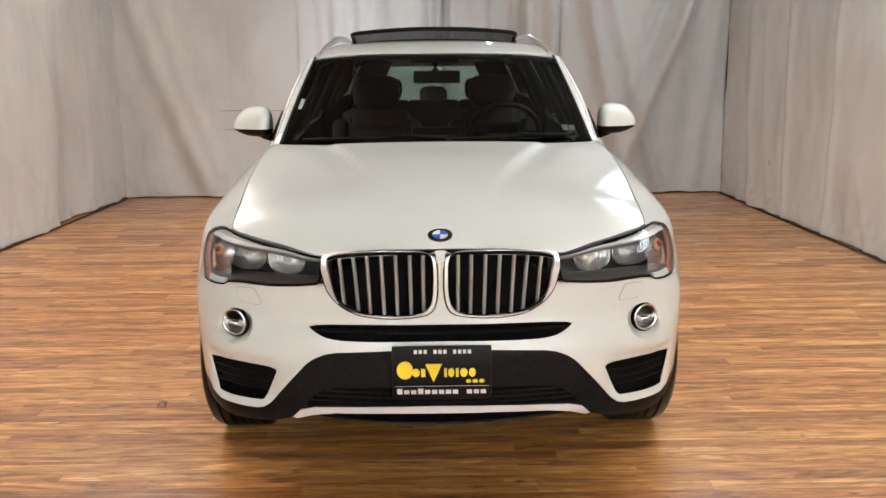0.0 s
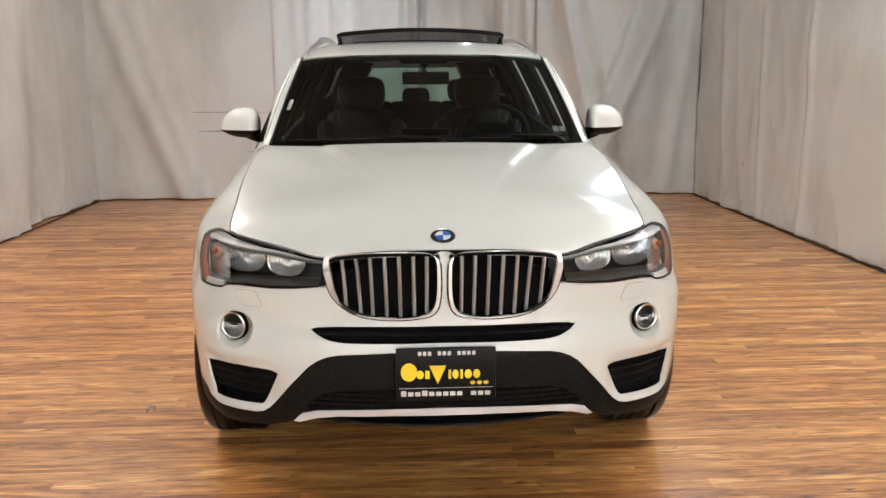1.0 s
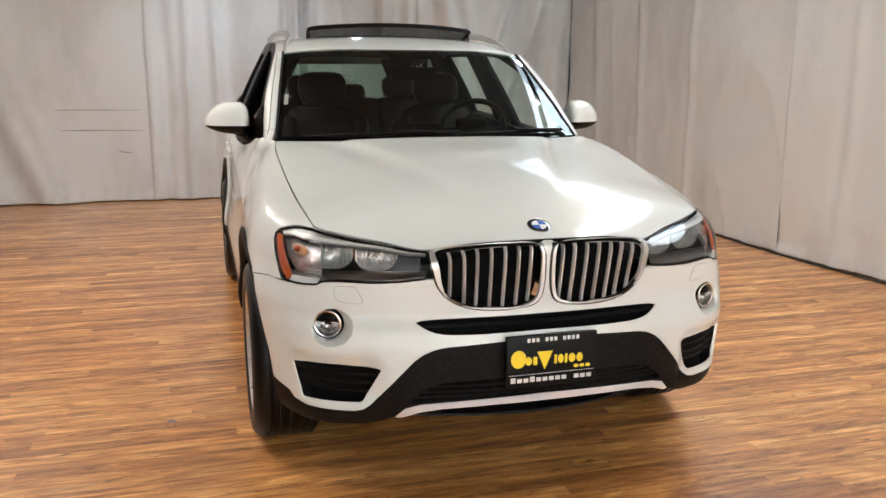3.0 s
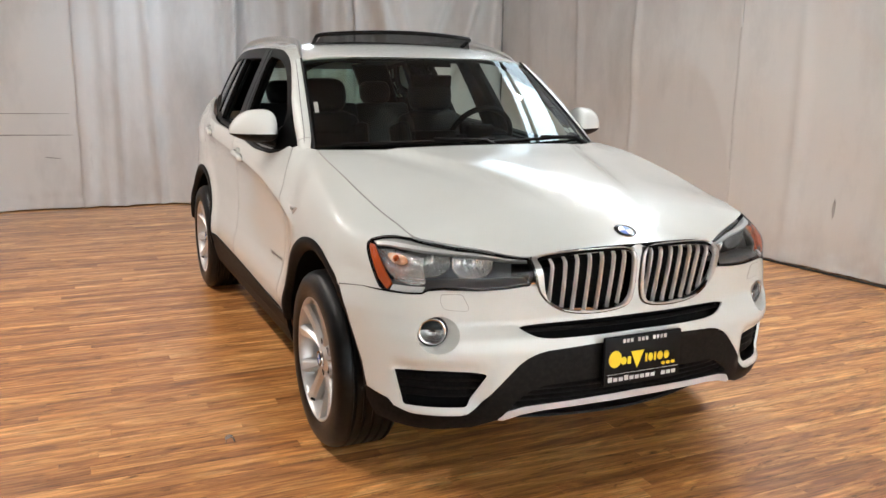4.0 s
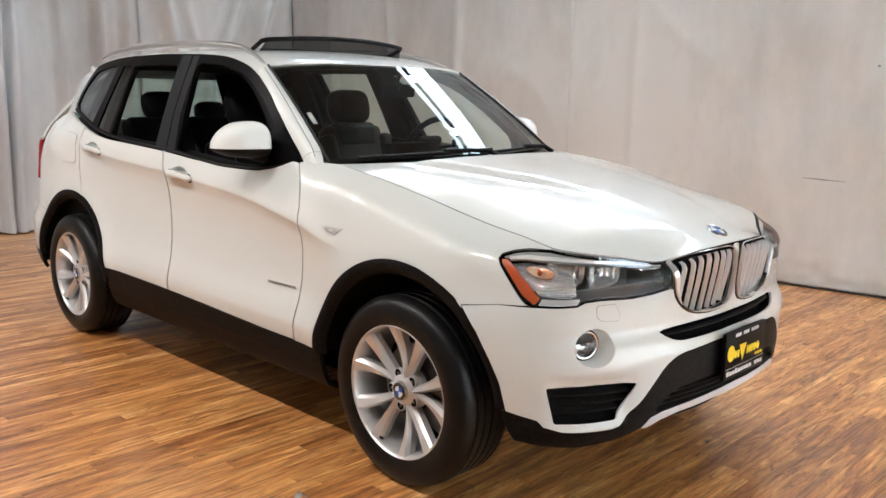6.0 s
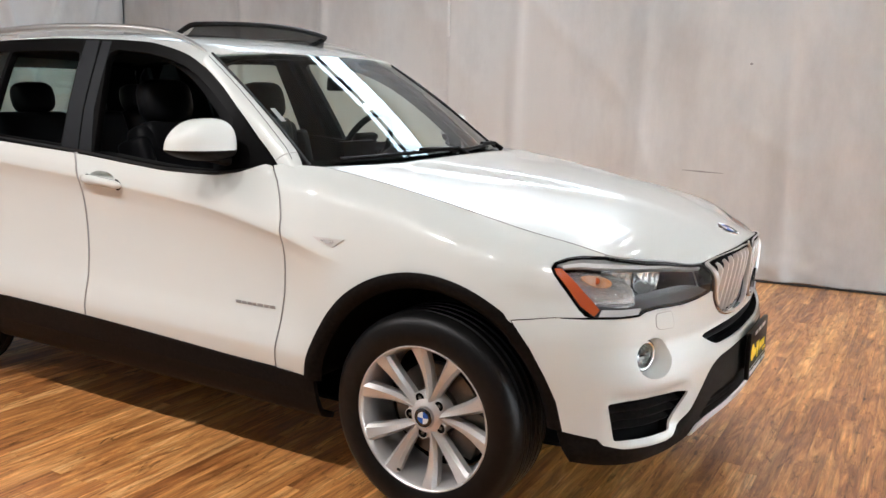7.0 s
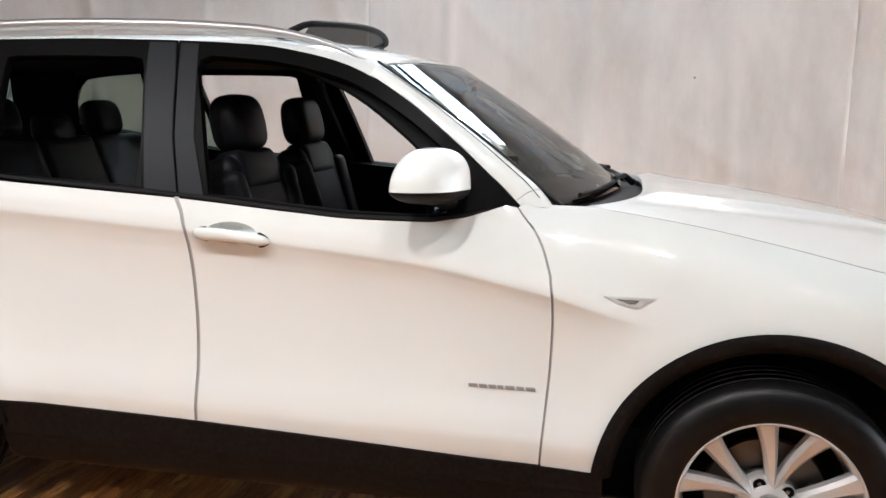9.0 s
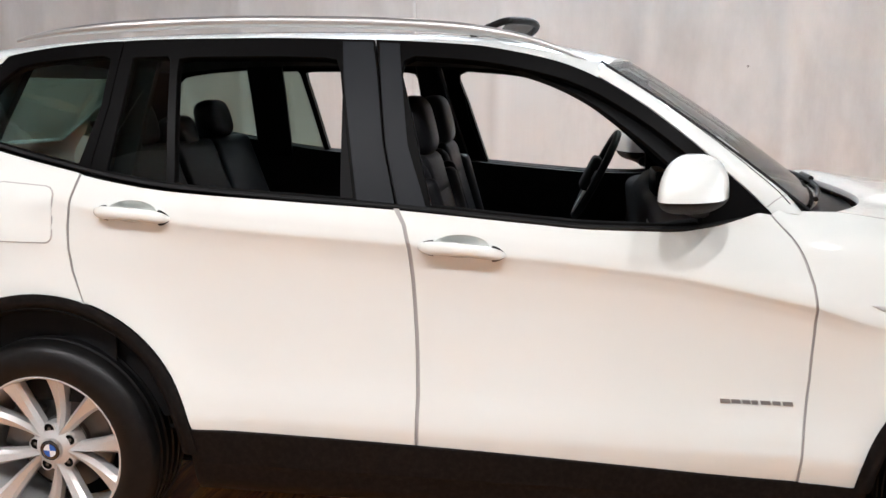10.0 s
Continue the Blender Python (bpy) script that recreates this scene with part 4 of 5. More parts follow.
    def shelf(u, v):
        p = .402 + (.94 - .402) * u
        a = behind(skin, .012)(p, foot_s(p) + .008)
        b = wall(a.x - .012, .775)
        return a.lerp(b, v) + Vector((0, 0, .010 * math.sin(math.pi * v)))
    patch("inner_shelf", shelf, 30, 8, HOUSING, lamp, depth=.003, sgn=s, label="dark grey inner cover")
    for cx, hw, z0, z1, deep_by in ((.667, .071, .780, .894, .05), (.522, .065, .774, .881, .045)):
        def dish(u, v, cx=cx, hw=hw, z0=z0, z1=z1, deep_by=deep_by):
            a = 2 * math.pi * u
            c, d = math.cos(a), math.sin(a)
            x = math.copysign(abs(c) ** .70, c) * hw * (1 - .16 * max(0, -d) ** 2)
            z = math.copysign(abs(d) ** .70, d) * (z1 - z0) / 2
            flute = .0026 * math.sin((x * v) * 2 * math.pi / .0125 + .9 * math.sin(z * v * 60)) * v * (1 - v ** 8)
            return wall(cx + x * v, (z0 + z1) / 2 - .006 * (1 - v) + z * v, deep_by * (1 - v * v) + flute)
        bowl = patch("reflector_bowl", dish, 112, 34, BOWL, lamp, depth=0, sgn=s, label="fluted chrome reflector bowl")
        bm = bmesh.new()
        tube(bm, [Vector((s * q.x, q.y - .002, q.z)) for q in (dish(i / 56, 1) for i in range(26, 59))], .0022, 6)
        part("bowl_rim", bm, BRIGHT, bowl, "bright rim")
        q = wall(cx, (z0 + z1) / 2 - .010, deep_by - .012)
        m = look(Vector((s * q.x, q.y, q.z)), Vector((s * q.x, q.y - 1, q.z))) @ pose(0, 0, 0, 0, 90, 0)
        bm = bmesh.new()
        lathe(bm, [(.0165, -.008), (.017, .004), (.0145, .006), (.013, -.002)], 24, m)
        part("bulb_collar", bm, BRIGHT, bowl)
        bm = bmesh.new()
        lathe(bm, [(.0128, -.001), (.007, .001), (.0065, .014), (.0045, .018), (.0005, .019)], 16, m)
        part("bulb", bm, CHROME, bowl)
    def roof_in(u, v):
        p = .405 + (.90 - .405) * u
        z = 1.010 - (p - .402) * .05
        a = behind(skin, .012)(p, z)
        return a.lerp(wall(min(a.x, .72) - .008, .896 - .013 * (1 - u), .004), v)
    patch("inner_roof", roof_in, 24, 5, BOWL_SATIN, lamp, depth=.003, sgn=s)
    corner = [(1.048, .905), (.99, .950), (.90, .975), (.825, .965), (.80, .90), (.785, .84), (.775, .778), (.84, .770), (.90, .770), (.985, .826)]

    def ribbed(p, z):
        return behind(skin, .034 + .0022 * math.sin(2 * math.pi * z / .0105))(p, z)
    sheet("corner_reflector", corner, ribbed, BOWL, lamp, step=.0055, sgn=s, depth=.004, label="clear turn-signal reflector with fine ribs")
    signal = sheet("signal_cover", rounded([(.985, .905), (.960, .932), (.915, .938), (.880, .920), (.872, .885), (.890, .858), (.930, .855), (.965, .878)], 2), behind(skin, .027), ORANGE, lamp, step=.012, sgn=s, depth=.005, label="amber turn-signal bulb cover")
    q = behind(skin, .020)(.925, .892)
    bm = bmesh.new()
    lathe(bm, [(.0005, .006), (.006, .005), (.0105, 0), (.0115, -.004)], 20, look(Vector((s * q.x, q.y, q.z)), Vector((s * (q.x - .12), q.y - 1, q.z))) @ pose(0, 0, 0, 0, 90, 0))
    part("signal_bulb", bm, AMBER, signal)
    top_edge = [(.402, 1.031), (.55, 1.031), (.72, 1.031), (.86, 1.031), (.93, 1.029), (.992, .998), (1.031, .968), (1.062, .934)]
    sheet("top_cover", top_edge[2:] + [(1.045, .930), (.985, .965), (.90, .992), (.80, 1.008), (.72, 1.016)], behind(skin, .010), BOWL_SATIN, lamp, step=.02, sgn=s, depth=.010, label="silver-grey upper trim")
    sheet("brow_strip", [(.402, 1.030), (.55, 1.028), (.72, 1.020), (.86, 1.010), (.925, 1.000), (.99, .972), (1.045, .934), (1.038, .920), (.98, .950), (.90, .976), (.80, .990), (.70, .998), (.55, 1.008), (.402, 1.015)], behind(skin, .0065), BROW, lamp, step=.018, sgn=s, depth=.012, label="bright strip along the lamp's upper edge")
    sheet("amber_strip", [(1.066, .914), (1.044, .916), (.996, .862), (.912, .772), (.929, .754), (.975, .783), (1.02, .838), (1.058, .890)], behind(skin, .006), AMBER, lamp, step=.02, sgn=s, depth=.008, label="amber side reflector")
    sheet("foot_strip", [(.905, .772), (.83, .772), (.770, .774), (.780, .757), (.85, .753), (.915, .753)], behind(skin, .007), BROW, lamp, step=.02, sgn=s, depth=.008)
# ---- upper body ----
roof_z = curve((1.02, 1.543), (1.2, 1.585), (1.42, 1.622), (1.8, 1.645), (2.2, 1.650), (2.6, 1.645), (3.0, 1.622), (3.3, 1.590), (3.45, 1.565))


def eave(y):
    """Upper edge of the side windows' black frame."""
    return side_glass(y, top_z(y))


def roof_at(x_part, y):
    e = eave(y)
    a = abs(x_part)
    zc = roof_z(y)
    crown = .030 * a * a
    return Vector((e.x * x_part, y, zc - crown - (zc - .030 - e.z) * a ** 9))


def roof_f(u, v):
    a = 2 * v - 1
    y0 = 1.04 + .13 * a * a
    y1 = 3.44 - .22 * a * a
    y = y0 + (y1 - y0) * u
    return roof_at(-a, y)


roof = patch("roof", roof_f, 60, 56, PAINT, car, depth=.02)
lining = patch("roof_lining", lambda u, v: roof_at((2 * v - 1) * .93, 1.12 + 2.2 * u) - Vector((0, 0, .035 + .02 * (2 * v - 1) ** 8)), 24, 20, LINING, car, depth=.01)
# dark glass roof panel slid back behind the wind deflector
patch("sunroof_glass", lambda u, v: roof_at(-(2 * v - 1) * .60, 1.86 + .75 * u) + Vector((0, 0, .0015)), 16, 16, GLOSS_BLACK, roof, depth=.008, label="dark glass sunroof panel")
patch("sunroof_opening", lambda u, v: roof_at(-(2 * v - 1) * .60, 1.50 + .36 * u) + Vector((0, 0, .001)), 8, 16, DARK, roof, depth=.002)


def bar_at(a):
    return Vector((.440 * a, 1.375 + .07 * a * a, 1.684 - .020 * a * a))


bm = bmesh.new()
tube(bm, [Vector((-.452, 1.56, 1.620)), Vector((-.457, 1.50, 1.644)), Vector((-.458, 1.465, 1.658))] + [bar_at(-1 + i / 12) for i in range(25)]
     + [Vector((.458, 1.465, 1.658)), Vector((.457, 1.50, 1.644)), Vector((.452, 1.56, 1.620))], .0115, 10)
deflector = part("wind_deflector", bm, CLAD, car, "raised black wind deflector with net")
patch("net", lambda u, v: bar_at(2 * u - 1) * v + (roof_at((2 * u - 1) * .735, 1.42 + .06 * (2 * u - 1) ** 2)) * (1 - v), 24, 4, MESHNET, deflector, depth=0)


# windscreen: x across at its foot, height along the glass
def screen(a, b):
    w = a / .735
    foot = Vector((.735 * w, .425 + .165 * w * w, 1.128 - .004 * w * w))
    top = Vector((.632 * w, 1.035 + .128 * w * w, 1.545 - .016 * w ** 4))
    m = foot.lerp(top, b / .72)
    return m + Vector((0, -.55, .83)) * (.012 * math.sin(math.pi * min(max(b / .72, 0), 1)))


FRAME = [(-.735, 0), (.735, 0), (.735, .72), (-.735, .72)]
GLASS_IN = [(-.716, .036), (-.60, .034), (.60, .034), (.716, .036), (.724, .30), (.714, .675), (.60, .688), (.15, .690), (.13, .64), (-.13, .64), (-.15, .690), (-.60, .688), (-.714, .675), (-.724, .30)]
windscreen = sheet("windscreen", FRAME, screen, SCREEN, car, step=.07, depth=.005, gap=.004, label="clear windscreen with a faint green tint")
sheet("dark_border", FRAME, behind(screen, .006), BLACK_ENAMEL, windscreen, holes=[GLASS_IN], step=.06, depth=.001, gap=.004)
sheet("sticker", [(.615, .085), (.645, .085), (.645, .125), (.615, .125)], screen, STICKER, windscreen, step=.03, off=-.004, depth=.0005, label="small inspection stickers")
sheet("sticker", [(.650, .085), (.678, .085), (.678, .122), (.650, .122)], screen, STICKER, windscreen, step=.03, off=-.004, depth=.0005)
sheet("sticker", [(-.708, .255), (-.688, .255), (-.688, .335), (-.708, .335)], screen, PAPER, windscreen, step=.03, off=.001, depth=.0005)
patch("cowl", lambda u, v: Vector(((2 * u - 1) * .735, .325 + .17 * (2 * u - 1) ** 2 + .16 * v, 1.095 + .034 * v + .004 * math.sin(40 * v))), 30, 8, CLAD, car, depth=.03)
for x0, x1, y1 in ((-.62, .10, 0), (.0, .66, 0)):
    bm = bmesh.new()
    tube(bm, [screen(x0 + (x1 - x0) * i / 14, .018 + .022 * i / 14) + Vector((0, -.012, .010)) for i in range(15)], .0075, 8)
    tube(bm, [screen(x1 - .02, .012) + Vector((0, -.05, -.004)), screen(x1 - .06, .025) + Vector((0, -.028, .016)), screen((x0 + x1) / 2 + .05, .035) + Vector((0, -.016, .018))], [.014, .010, .008], 8)
    part("wiper", bm, CLAD, car)

pillar_foot, pillar_top = .715, 1.17
for s in (RIGHT, LEFT):
    def a_pillar(u, v):
        y = pillar_foot + (pillar_top - pillar_foot) * u
        e = eave(y)
        w = screen(.737, .72 * u)
        if u < .12:
            w = w.lerp(Vector((.768, .68, 1.131)), (1 - u / .12) * .25)
        m = e.lerp(w, v)
        n = Vector((.62, -.35, .70))
        return m + n * (.016 * math.sin(math.pi * v) ** .8)
    patch("windscreen_pillar", lambda u, v: (a_pillar(.001, .01 + .97 * v) + (a_pillar(.001, .01 + .97 * v) - a_pillar(.06, .01 + .97 * v)) * (.0667 - u) * 12) if u < .0667 else a_pillar((u - .0666) * 1.0713, .01 + .97 * v), 30, 10, PAINT, car, sgn=s, depth=.02)
    patch("pillar_trim", lambda u, v: a_pillar(u, v) - Vector((.62, -.35, .70)) * .045, 16, 6, TRIM_IN, car, sgn=s, depth=.01)
    bm = bmesh.new()
    tube(bm, [(s * w.x, w.y, w.z + .002) for w in (screen(.733, .72 * i / 24) for i in range(25))], .0055, 6)
    part("windscreen_seal", bm, RUBBER, car)
    bm = bmesh.new()
    tube(bm, [(s * q.x, q.y, q.z) for q in (a_pillar(.02 + .96 * i / 24, .66) + Vector((.62, -.35, .70)) * .0006 for i in range(25))], .0013, 6)
    part("pillar_joint", bm, RUBBER, car)
    bm = bmesh.new()
    tube(bm, [(s * q.x, q.y, q.z) for q in (a_pillar(max(.002, .105 * i / 12), .02 + .95 * i / 12) + Vector((.62, -.35, .70)) * .0006 for i in range(13))], .0014, 6)
    part("foot_joint", bm, SEAM, car)
    # black window frames
    def frame_sheet(name, loop, holes, parent, off=0.0, material=GLOSS_BLACK, step=.045, depth=.03):
        return sheet(name, loop, side_glass, material, parent, holes=holes, step=step, sgn=s, off=off, depth=depth)

    def top(y0, y1, d=0.0, n=16):
        return [(y0 + (y1 - y0) * i / n, top_z(y0 + (y1 - y0) * i / n) - d) for i in range(n + 1)]

    def foot(y0, y1, d=0.0, n=16):
        return [(y0 + (y1 - y0) * i / n, belt_z(y0 + (y1 - y0) * i / n) + d) for i in range(n + 1)]

    hole_f = foot(.885, 1.622, .014, 10) + [(1.700, 1.40), (1.736, 1.505), (1.733, 1.535), (1.70, 1.550)] + top(1.58, .93, .046, 14) + [(.895, 1.18)]
    front = frame_sheet("front_window_frame", foot(.692, 1.716, -.004) + [(1.765, 1.30), (1.80, 1.50), (1.822, top_z(1.822) - .002)] + top(1.80, .692, .002, 26), [hole_f], car)
    hole_r = foot(1.844, 2.386, .014, 8) + [(2.434, 1.50), (2.436, 1.545)] + top(2.40, 1.97, .058, 8) + [(1.935, 1.540), (1.918, 1.50)]
    hole_q = foot(2.412, 2.612, .014, 4) + [(2.598, 1.40), (2.594, 1.548)] + top(2.58, 2.475, .055, 4) + [(2.464, 1.54)]
    rear = frame_sheet("rear_window_frame", foot(1.720, 2.668, -.004) + [(2.640, 1.40), (2.632, top_z(2.632) - .002)] + top(2.60, 1.826, .002) + [(1.804, 1.50), (1.769, 1.30)], [hole_r, hole_q], car)
    hole_b = foot(2.708, 3.05, .014, 8) + [(3.115, 1.335), (3.108, 1.40), (3.06, 1.475), (3.00, 1.522)] + top(2.96, 2.70, .045, 6) + [(2.668, 1.548), (2.668, 1.40)]
    back = frame_sheet("quarter_window_frame", foot(2.672, 3.12, -.004) + [(3.158, 1.335), (3.15, 1.41), (3.11, 1.49), (3.05, top_z(3.05) - .002)] + top(3.0, 2.636, .002) + [(2.644, 1.40)], [hole_b], car)
    frame_sheet("quarter_pane", shrink(hole_b, -.006), [], back, -.006, TINT, depth=.004)
    frame_sheet("door_pane", shrink(hole_q, -.006), [], rear, -.006, TINT, depth=.004)
    # satin pillar covers, edge by edge with the frames
    frame_sheet("pillar_cover", [(1.634, 1.130), (1.714, 1.136), (1.762, 1.30), (1.797, 1.50), (1.81, 1.588), (1.75, 1.585), (1.735, 1.50), (1.70, 1.30)], [], front, .003, PILLAR, depth=.006)
    frame_sheet("pillar_cover", [(1.724, 1.138), (1.832, 1.145), (1.905, 1.48), (1.922, 1.592), (1.83, 1.590), (1.808, 1.50), (1.772, 1.30)], [], rear, .003, PILLAR, depth=.006)
    # belt moulding
    patch("belt_moulding", lambda u, v: side_glass(.745 + 2.365 * u, belt_z(.745 + 2.365 * u) + .012 * (v - .3)) + Vector(((.007 * math.sin(math.pi * v) + .004) * ease(-.02, .06, u), 0, 0)), 60, 5, RUBBER, car, sgn=s, depth=.008)
    # rear pillar, from the quarter window round to the tailgate
    def d_pillar(u, v):
        a = [side_glass(3.12, 1.285), side_glass(3.152, 1.42), side_glass(3.07, 1.525), roof_at(.99, 3.2)]
        b = [Vector((.60, 3.53, 1.25)), Vector((.575, 3.46, 1.37)), Vector((.54, 3.38, 1.50)), roof_at(.86, 3.27) + Vector((0, .02, -.01))]
        k = v * 2.999
        i = int(k)
        k -= i
        m = a[i].lerp(a[i + 1], k).lerp(b[i].lerp(b[i + 1], k), u)
        return m + Vector((.6, .4, .2)) * .006 * math.sin(math.pi * u)
    patch("rear_pillar", d_pillar, 10, 12, PAINT, car, sgn=s, depth=.02)

    def shoulder(u, v):
        a = skin(sy(3.10 + .08 * u / .25), 1.293 - .031 * u / .25) if u < .25 else skin(sy(3.18 + .10 * (u - .25) / .25), 1.262 - .047 * (u - .25) / .25) if u < .5 else skin(sy(3.28) + (4.80 - sy(3.28)) * (u - .5) / .5, 1.215 - .065 * (u - .5) / .5)
        b = side_glass(3.12, 1.285).lerp(Vector((.60, 3.53, 1.25)), u)
        return a.lerp(b, v) + Vector((.3, 0, .6)) * .012 * math.sin(math.pi * v) * u
    patch("rear_shoulder", shoulder, 16, 8, PAINT, car, sgn=s, depth=.01)
    # roof rail
    bm = bmesh.new()
    rail = curve((1.205, 1.546), (1.265, 1.575), (1.43, 1.624), (1.625, 1.650), (1.94, 1.667), (2.26, 1.672), (2.767, 1.655), (2.963, 1.634), (3.09, 1.606))
    ys = [1.205 + (3.035 - 1.205) * i / 40 for i in range(41)]
    tube(bm, [(s * (.565 + .05 * ease(1.5, 1.2, y) - .012 * ease(2.6, 3.07, y)), y, rail(y) - .012) for y in ys], [.006 + .012 * min(1, 5 * min(i, 40 - i) / 40) for i in range(41)], 10)
    part("roof_rail", bm, RAIL, car, "satin aluminium roof rail")
    # door mirror: boxy at its inner end and back, rounded and lower at its tip
    def shell(up, high, low_tip):
        bm = bmesh.new()
        bmesh.ops.create_uvsphere(bm, u_segments=36, v_segments=24, radius=1)
        bmesh.ops.bisect_plane(bm, geom=bm.verts[:] + bm.edges[:] + bm.faces[:], plane_co=(0, 0, 0), plane_no=(0, 0, -1 if up else 1), clear_outer=True)
        rim = [q for q in bm.edges if q.is_boundary]
        bmesh.ops.edgeloop_fill(bm, edges=rim)
        for v in bm.verts:
            x, y, z = v.co
            sx = -(abs(x) ** .42) if x < 0 else x ** .72
            sy_ = .098 * -(abs(y) ** .85) if y < 0 else .066 * y ** .5
            h = abs(z) ** (.62 if up else .8) * high * (1 - low_tip * max(0, (sx + .5) / 1.5) ** 2.2)
            taper = 1 - .22 * max(0, sx) ** 2 - (.10 * abs(z) if up else .16 * abs(z))
            v.co = Vector((s * (.930 + .104 * sx - .014 * max(0, sx) * abs(z)), .945 + sy_ * taper + .036 * sx - (.008 * abs(z) if up else 0), 1.177 + (h if up else -h)))
        return bm
    mirror = part("door_mirror", shell(True, .113, .34), PAINT, car, "white door mirror with black foot", 50)
    part("mirror_base", shell(False, .042, .5), CLAD, mirror, "black lower shell", 50)
    bm = bmesh.new()
    tube(bm, [(s * .825, .90, 1.135), (s * .86, .915, 1.142), (s * .90, .945, 1.152)], [.034, .030, .026], 14, .7)
    part("mirror_arm", bm, CLAD, mirror)
    bm = bmesh.new()
    box(bm, (s * .930 - .070, .968, 1.180), (s * .930 + .070, .974, 1.250), .003, pose(0, 0, 0))
    part("mirror_glass", bm, BRIGHT, mirror, "mirror glass")
    bm = bmesh.new()
    tri3 = [side_glass(.70, 1.1215), side_glass(.90, 1.10), side_glass(.905, 1.19), side_glass(.86, 1.265)]
    a = [bm.verts.new((s * (v.x + (.001 if v.y < .75 else .008)), v.y, v.z)) for v in tri3]
    b = [bm.verts.new((s * (v.x - .03), v.y, v.z)) for v in tri3]
    bm.faces.new(a)
    bm.faces.new(b[::-1])
    for i in range(4):
        bm.faces.new((a[i], b[i], b[(i + 1) % 4], a[(i + 1) % 4]))
    part("mirror_triangle", bm, GLOSS_BLACK, mirror)

# tailgate with rear window
def gate(u, v):
    a = 2 * u - 1
    y = 3.745 - .06 * a * a - .40 * ease(.45, 1.0, v) - .06 * v
    return Vector((-a * (.72 - .17 * ease(.35, .9, v) - .07 * ease(.88, 1, v)), y, .72 + .85 * v))


def gate_s(a, z):
    return gate(.5 - a / 1.5, (z - .72) / .85)


window_loop = [(-.62, 1.22), (.62, 1.22), (.675, 1.30), (.69, 1.46), (.62, 1.50), (-.62, 1.50), (-.69, 1.46), (-.675, 1.30)]
tailgate = sheet("tailgate", [(-.75, .72), (.75, .72), (.75, 1.57), (-.75, 1.57)], gate_s, PAINT, car, holes=[window_loop], step=.07, depth=.02)
sheet("rear_window", shrink(window_loop, -.004), gate_s, REARGLASS, tailgate, step=.08, off=-.008, depth=.004, label="tinted rear window")

# ---- wheels ----
def make_wheel(wy, s, turn=100):
    w = tagged(new("wheel"), "alloy wheel with ten silver spokes and black tyre")
    w.parent = car
    bm = bmesh.new()
    prof = [(.238, .098), (.246, .118), (.256, .124), (.285, .1275), (.315, .1235), (.334, .112), (.344, .098), (.350, .080)]
    for x in (.068, .030, -.008, -.046, -.084):
        prof += [(.351, x + .006), (.351, x + .004), (.343, x), (.343, x - .006), (.351, x - .010)]
    prof += [(.349, -.10), (.33, -.118), (.285, -.1275), (.25, -.12), (.238, -.10)]
    lathe(bm, prof, 96, None)
    tyre = part("tyre", bm, TYRE, w, "black road tyre", 30)
    bm = bmesh.new()
    lathe(bm, [(.2385, .100), (.2460, .112), (.2465, .117), (.242, .1185), (.237, .114), (.232, .100), (.226, .06), (.218, .0), (.231, -.08), (.242, -.105)], 96)
    rim = part("rim", bm, ALLOY, w, "silver alloy rim")
    # spokes: five pairs, each pair astride a bolt, flaring to the rim, with an off-centre ridge
    for k in range(5):
        for side in (-1, 1):
            a0, a1 = radians(turn + 72 * k + 31 * side), radians(turn + 72 * k + 18.5 * side)
            start, end = Vector((0, .040 * math.cos(a0), .040 * math.sin(a0))), Vector((0, .239 * math.cos(a1), .239 * math.sin(a1)))
            d = (end - start).normalized()
            n = Vector((0, -d.z, d.y)) * side
            bm = bmesh.new()
            rows = []
            for i in range(11):
                t = i / 10
                c = start.lerp(end, t) + n * (.006 * math.sin(math.pi * t))
                half_w = .0115 + .0125 * t + .007 * t ** 4
                face = .080 + .034 * t - .010 * math.sin(math.pi * t)
                row = []
                for du, dx in ((-1, -.040), (-1, -.018 + .004 * t), (-.30 - .35 * t, -.003), (.42 + .15 * t, .004 - .002 * t), (1, -.012), (1, -.040)):
                    q = c + n * (du * half_w)
                    row.append(bm.verts.new((face + dx, q.y, q.z)))
                rows.append(row)
            for p, q in zip(rows, rows[1:]):
                for j in range(5):
                    bm.faces.new((p[j], p[j + 1], q[j + 1], q[j]))
            bm.faces.new(rows[0])
            bm.faces.new(rows[-1])
            part("spoke", bm, ALLOY, w, "", 24)
    bm = bmesh.new()
    lathe(bm, [(.0005, .078), (.033, .078), (.0345, .089), (.038, .090), (.046, .086), (.062, .076), (.078, .066), (.082, .05), (.078, .0)], 40)
    part("hub", bm, ALLOY, w)
    for k in range(5):
        a = radians(72 * k + turn)
        at = Matrix.Translation((0, .063 * math.cos(a), .063 * math.sin(a)))
        bm = bmesh.new()
        lathe(bm, [(.0005, .0785), (.0170, .0785), (.0170, .070)], 20, at)
        part("bolt_seat", bm, DARK, w)
        bm = bmesh.new()
        lathe(bm, [(.0165, .078), (.0175, .0810), (.0192, .0805), (.0200, .070)], 24, at)
        part("seat_rim", bm, ALLOY, w)
        bm = bmesh.new()
        lathe(bm, [(.0005, .0796), (.005, .0796), (.006, .0790), (.006, .070)], 6, at)
        part("wheel_bolt", bm, STEEL, w)
    bm = bmesh.new()
    lathe(bm, [(.07, .012), (.16, .012), (.162, .008), (.162, -.012), (.07, -.012)], 48)
    part("brake_disc", bm, STEEL, w)
    bm = bmesh.new()
    lathe(bm, [(.05, .03), (.085, .028), (.09, -.01)], 32)
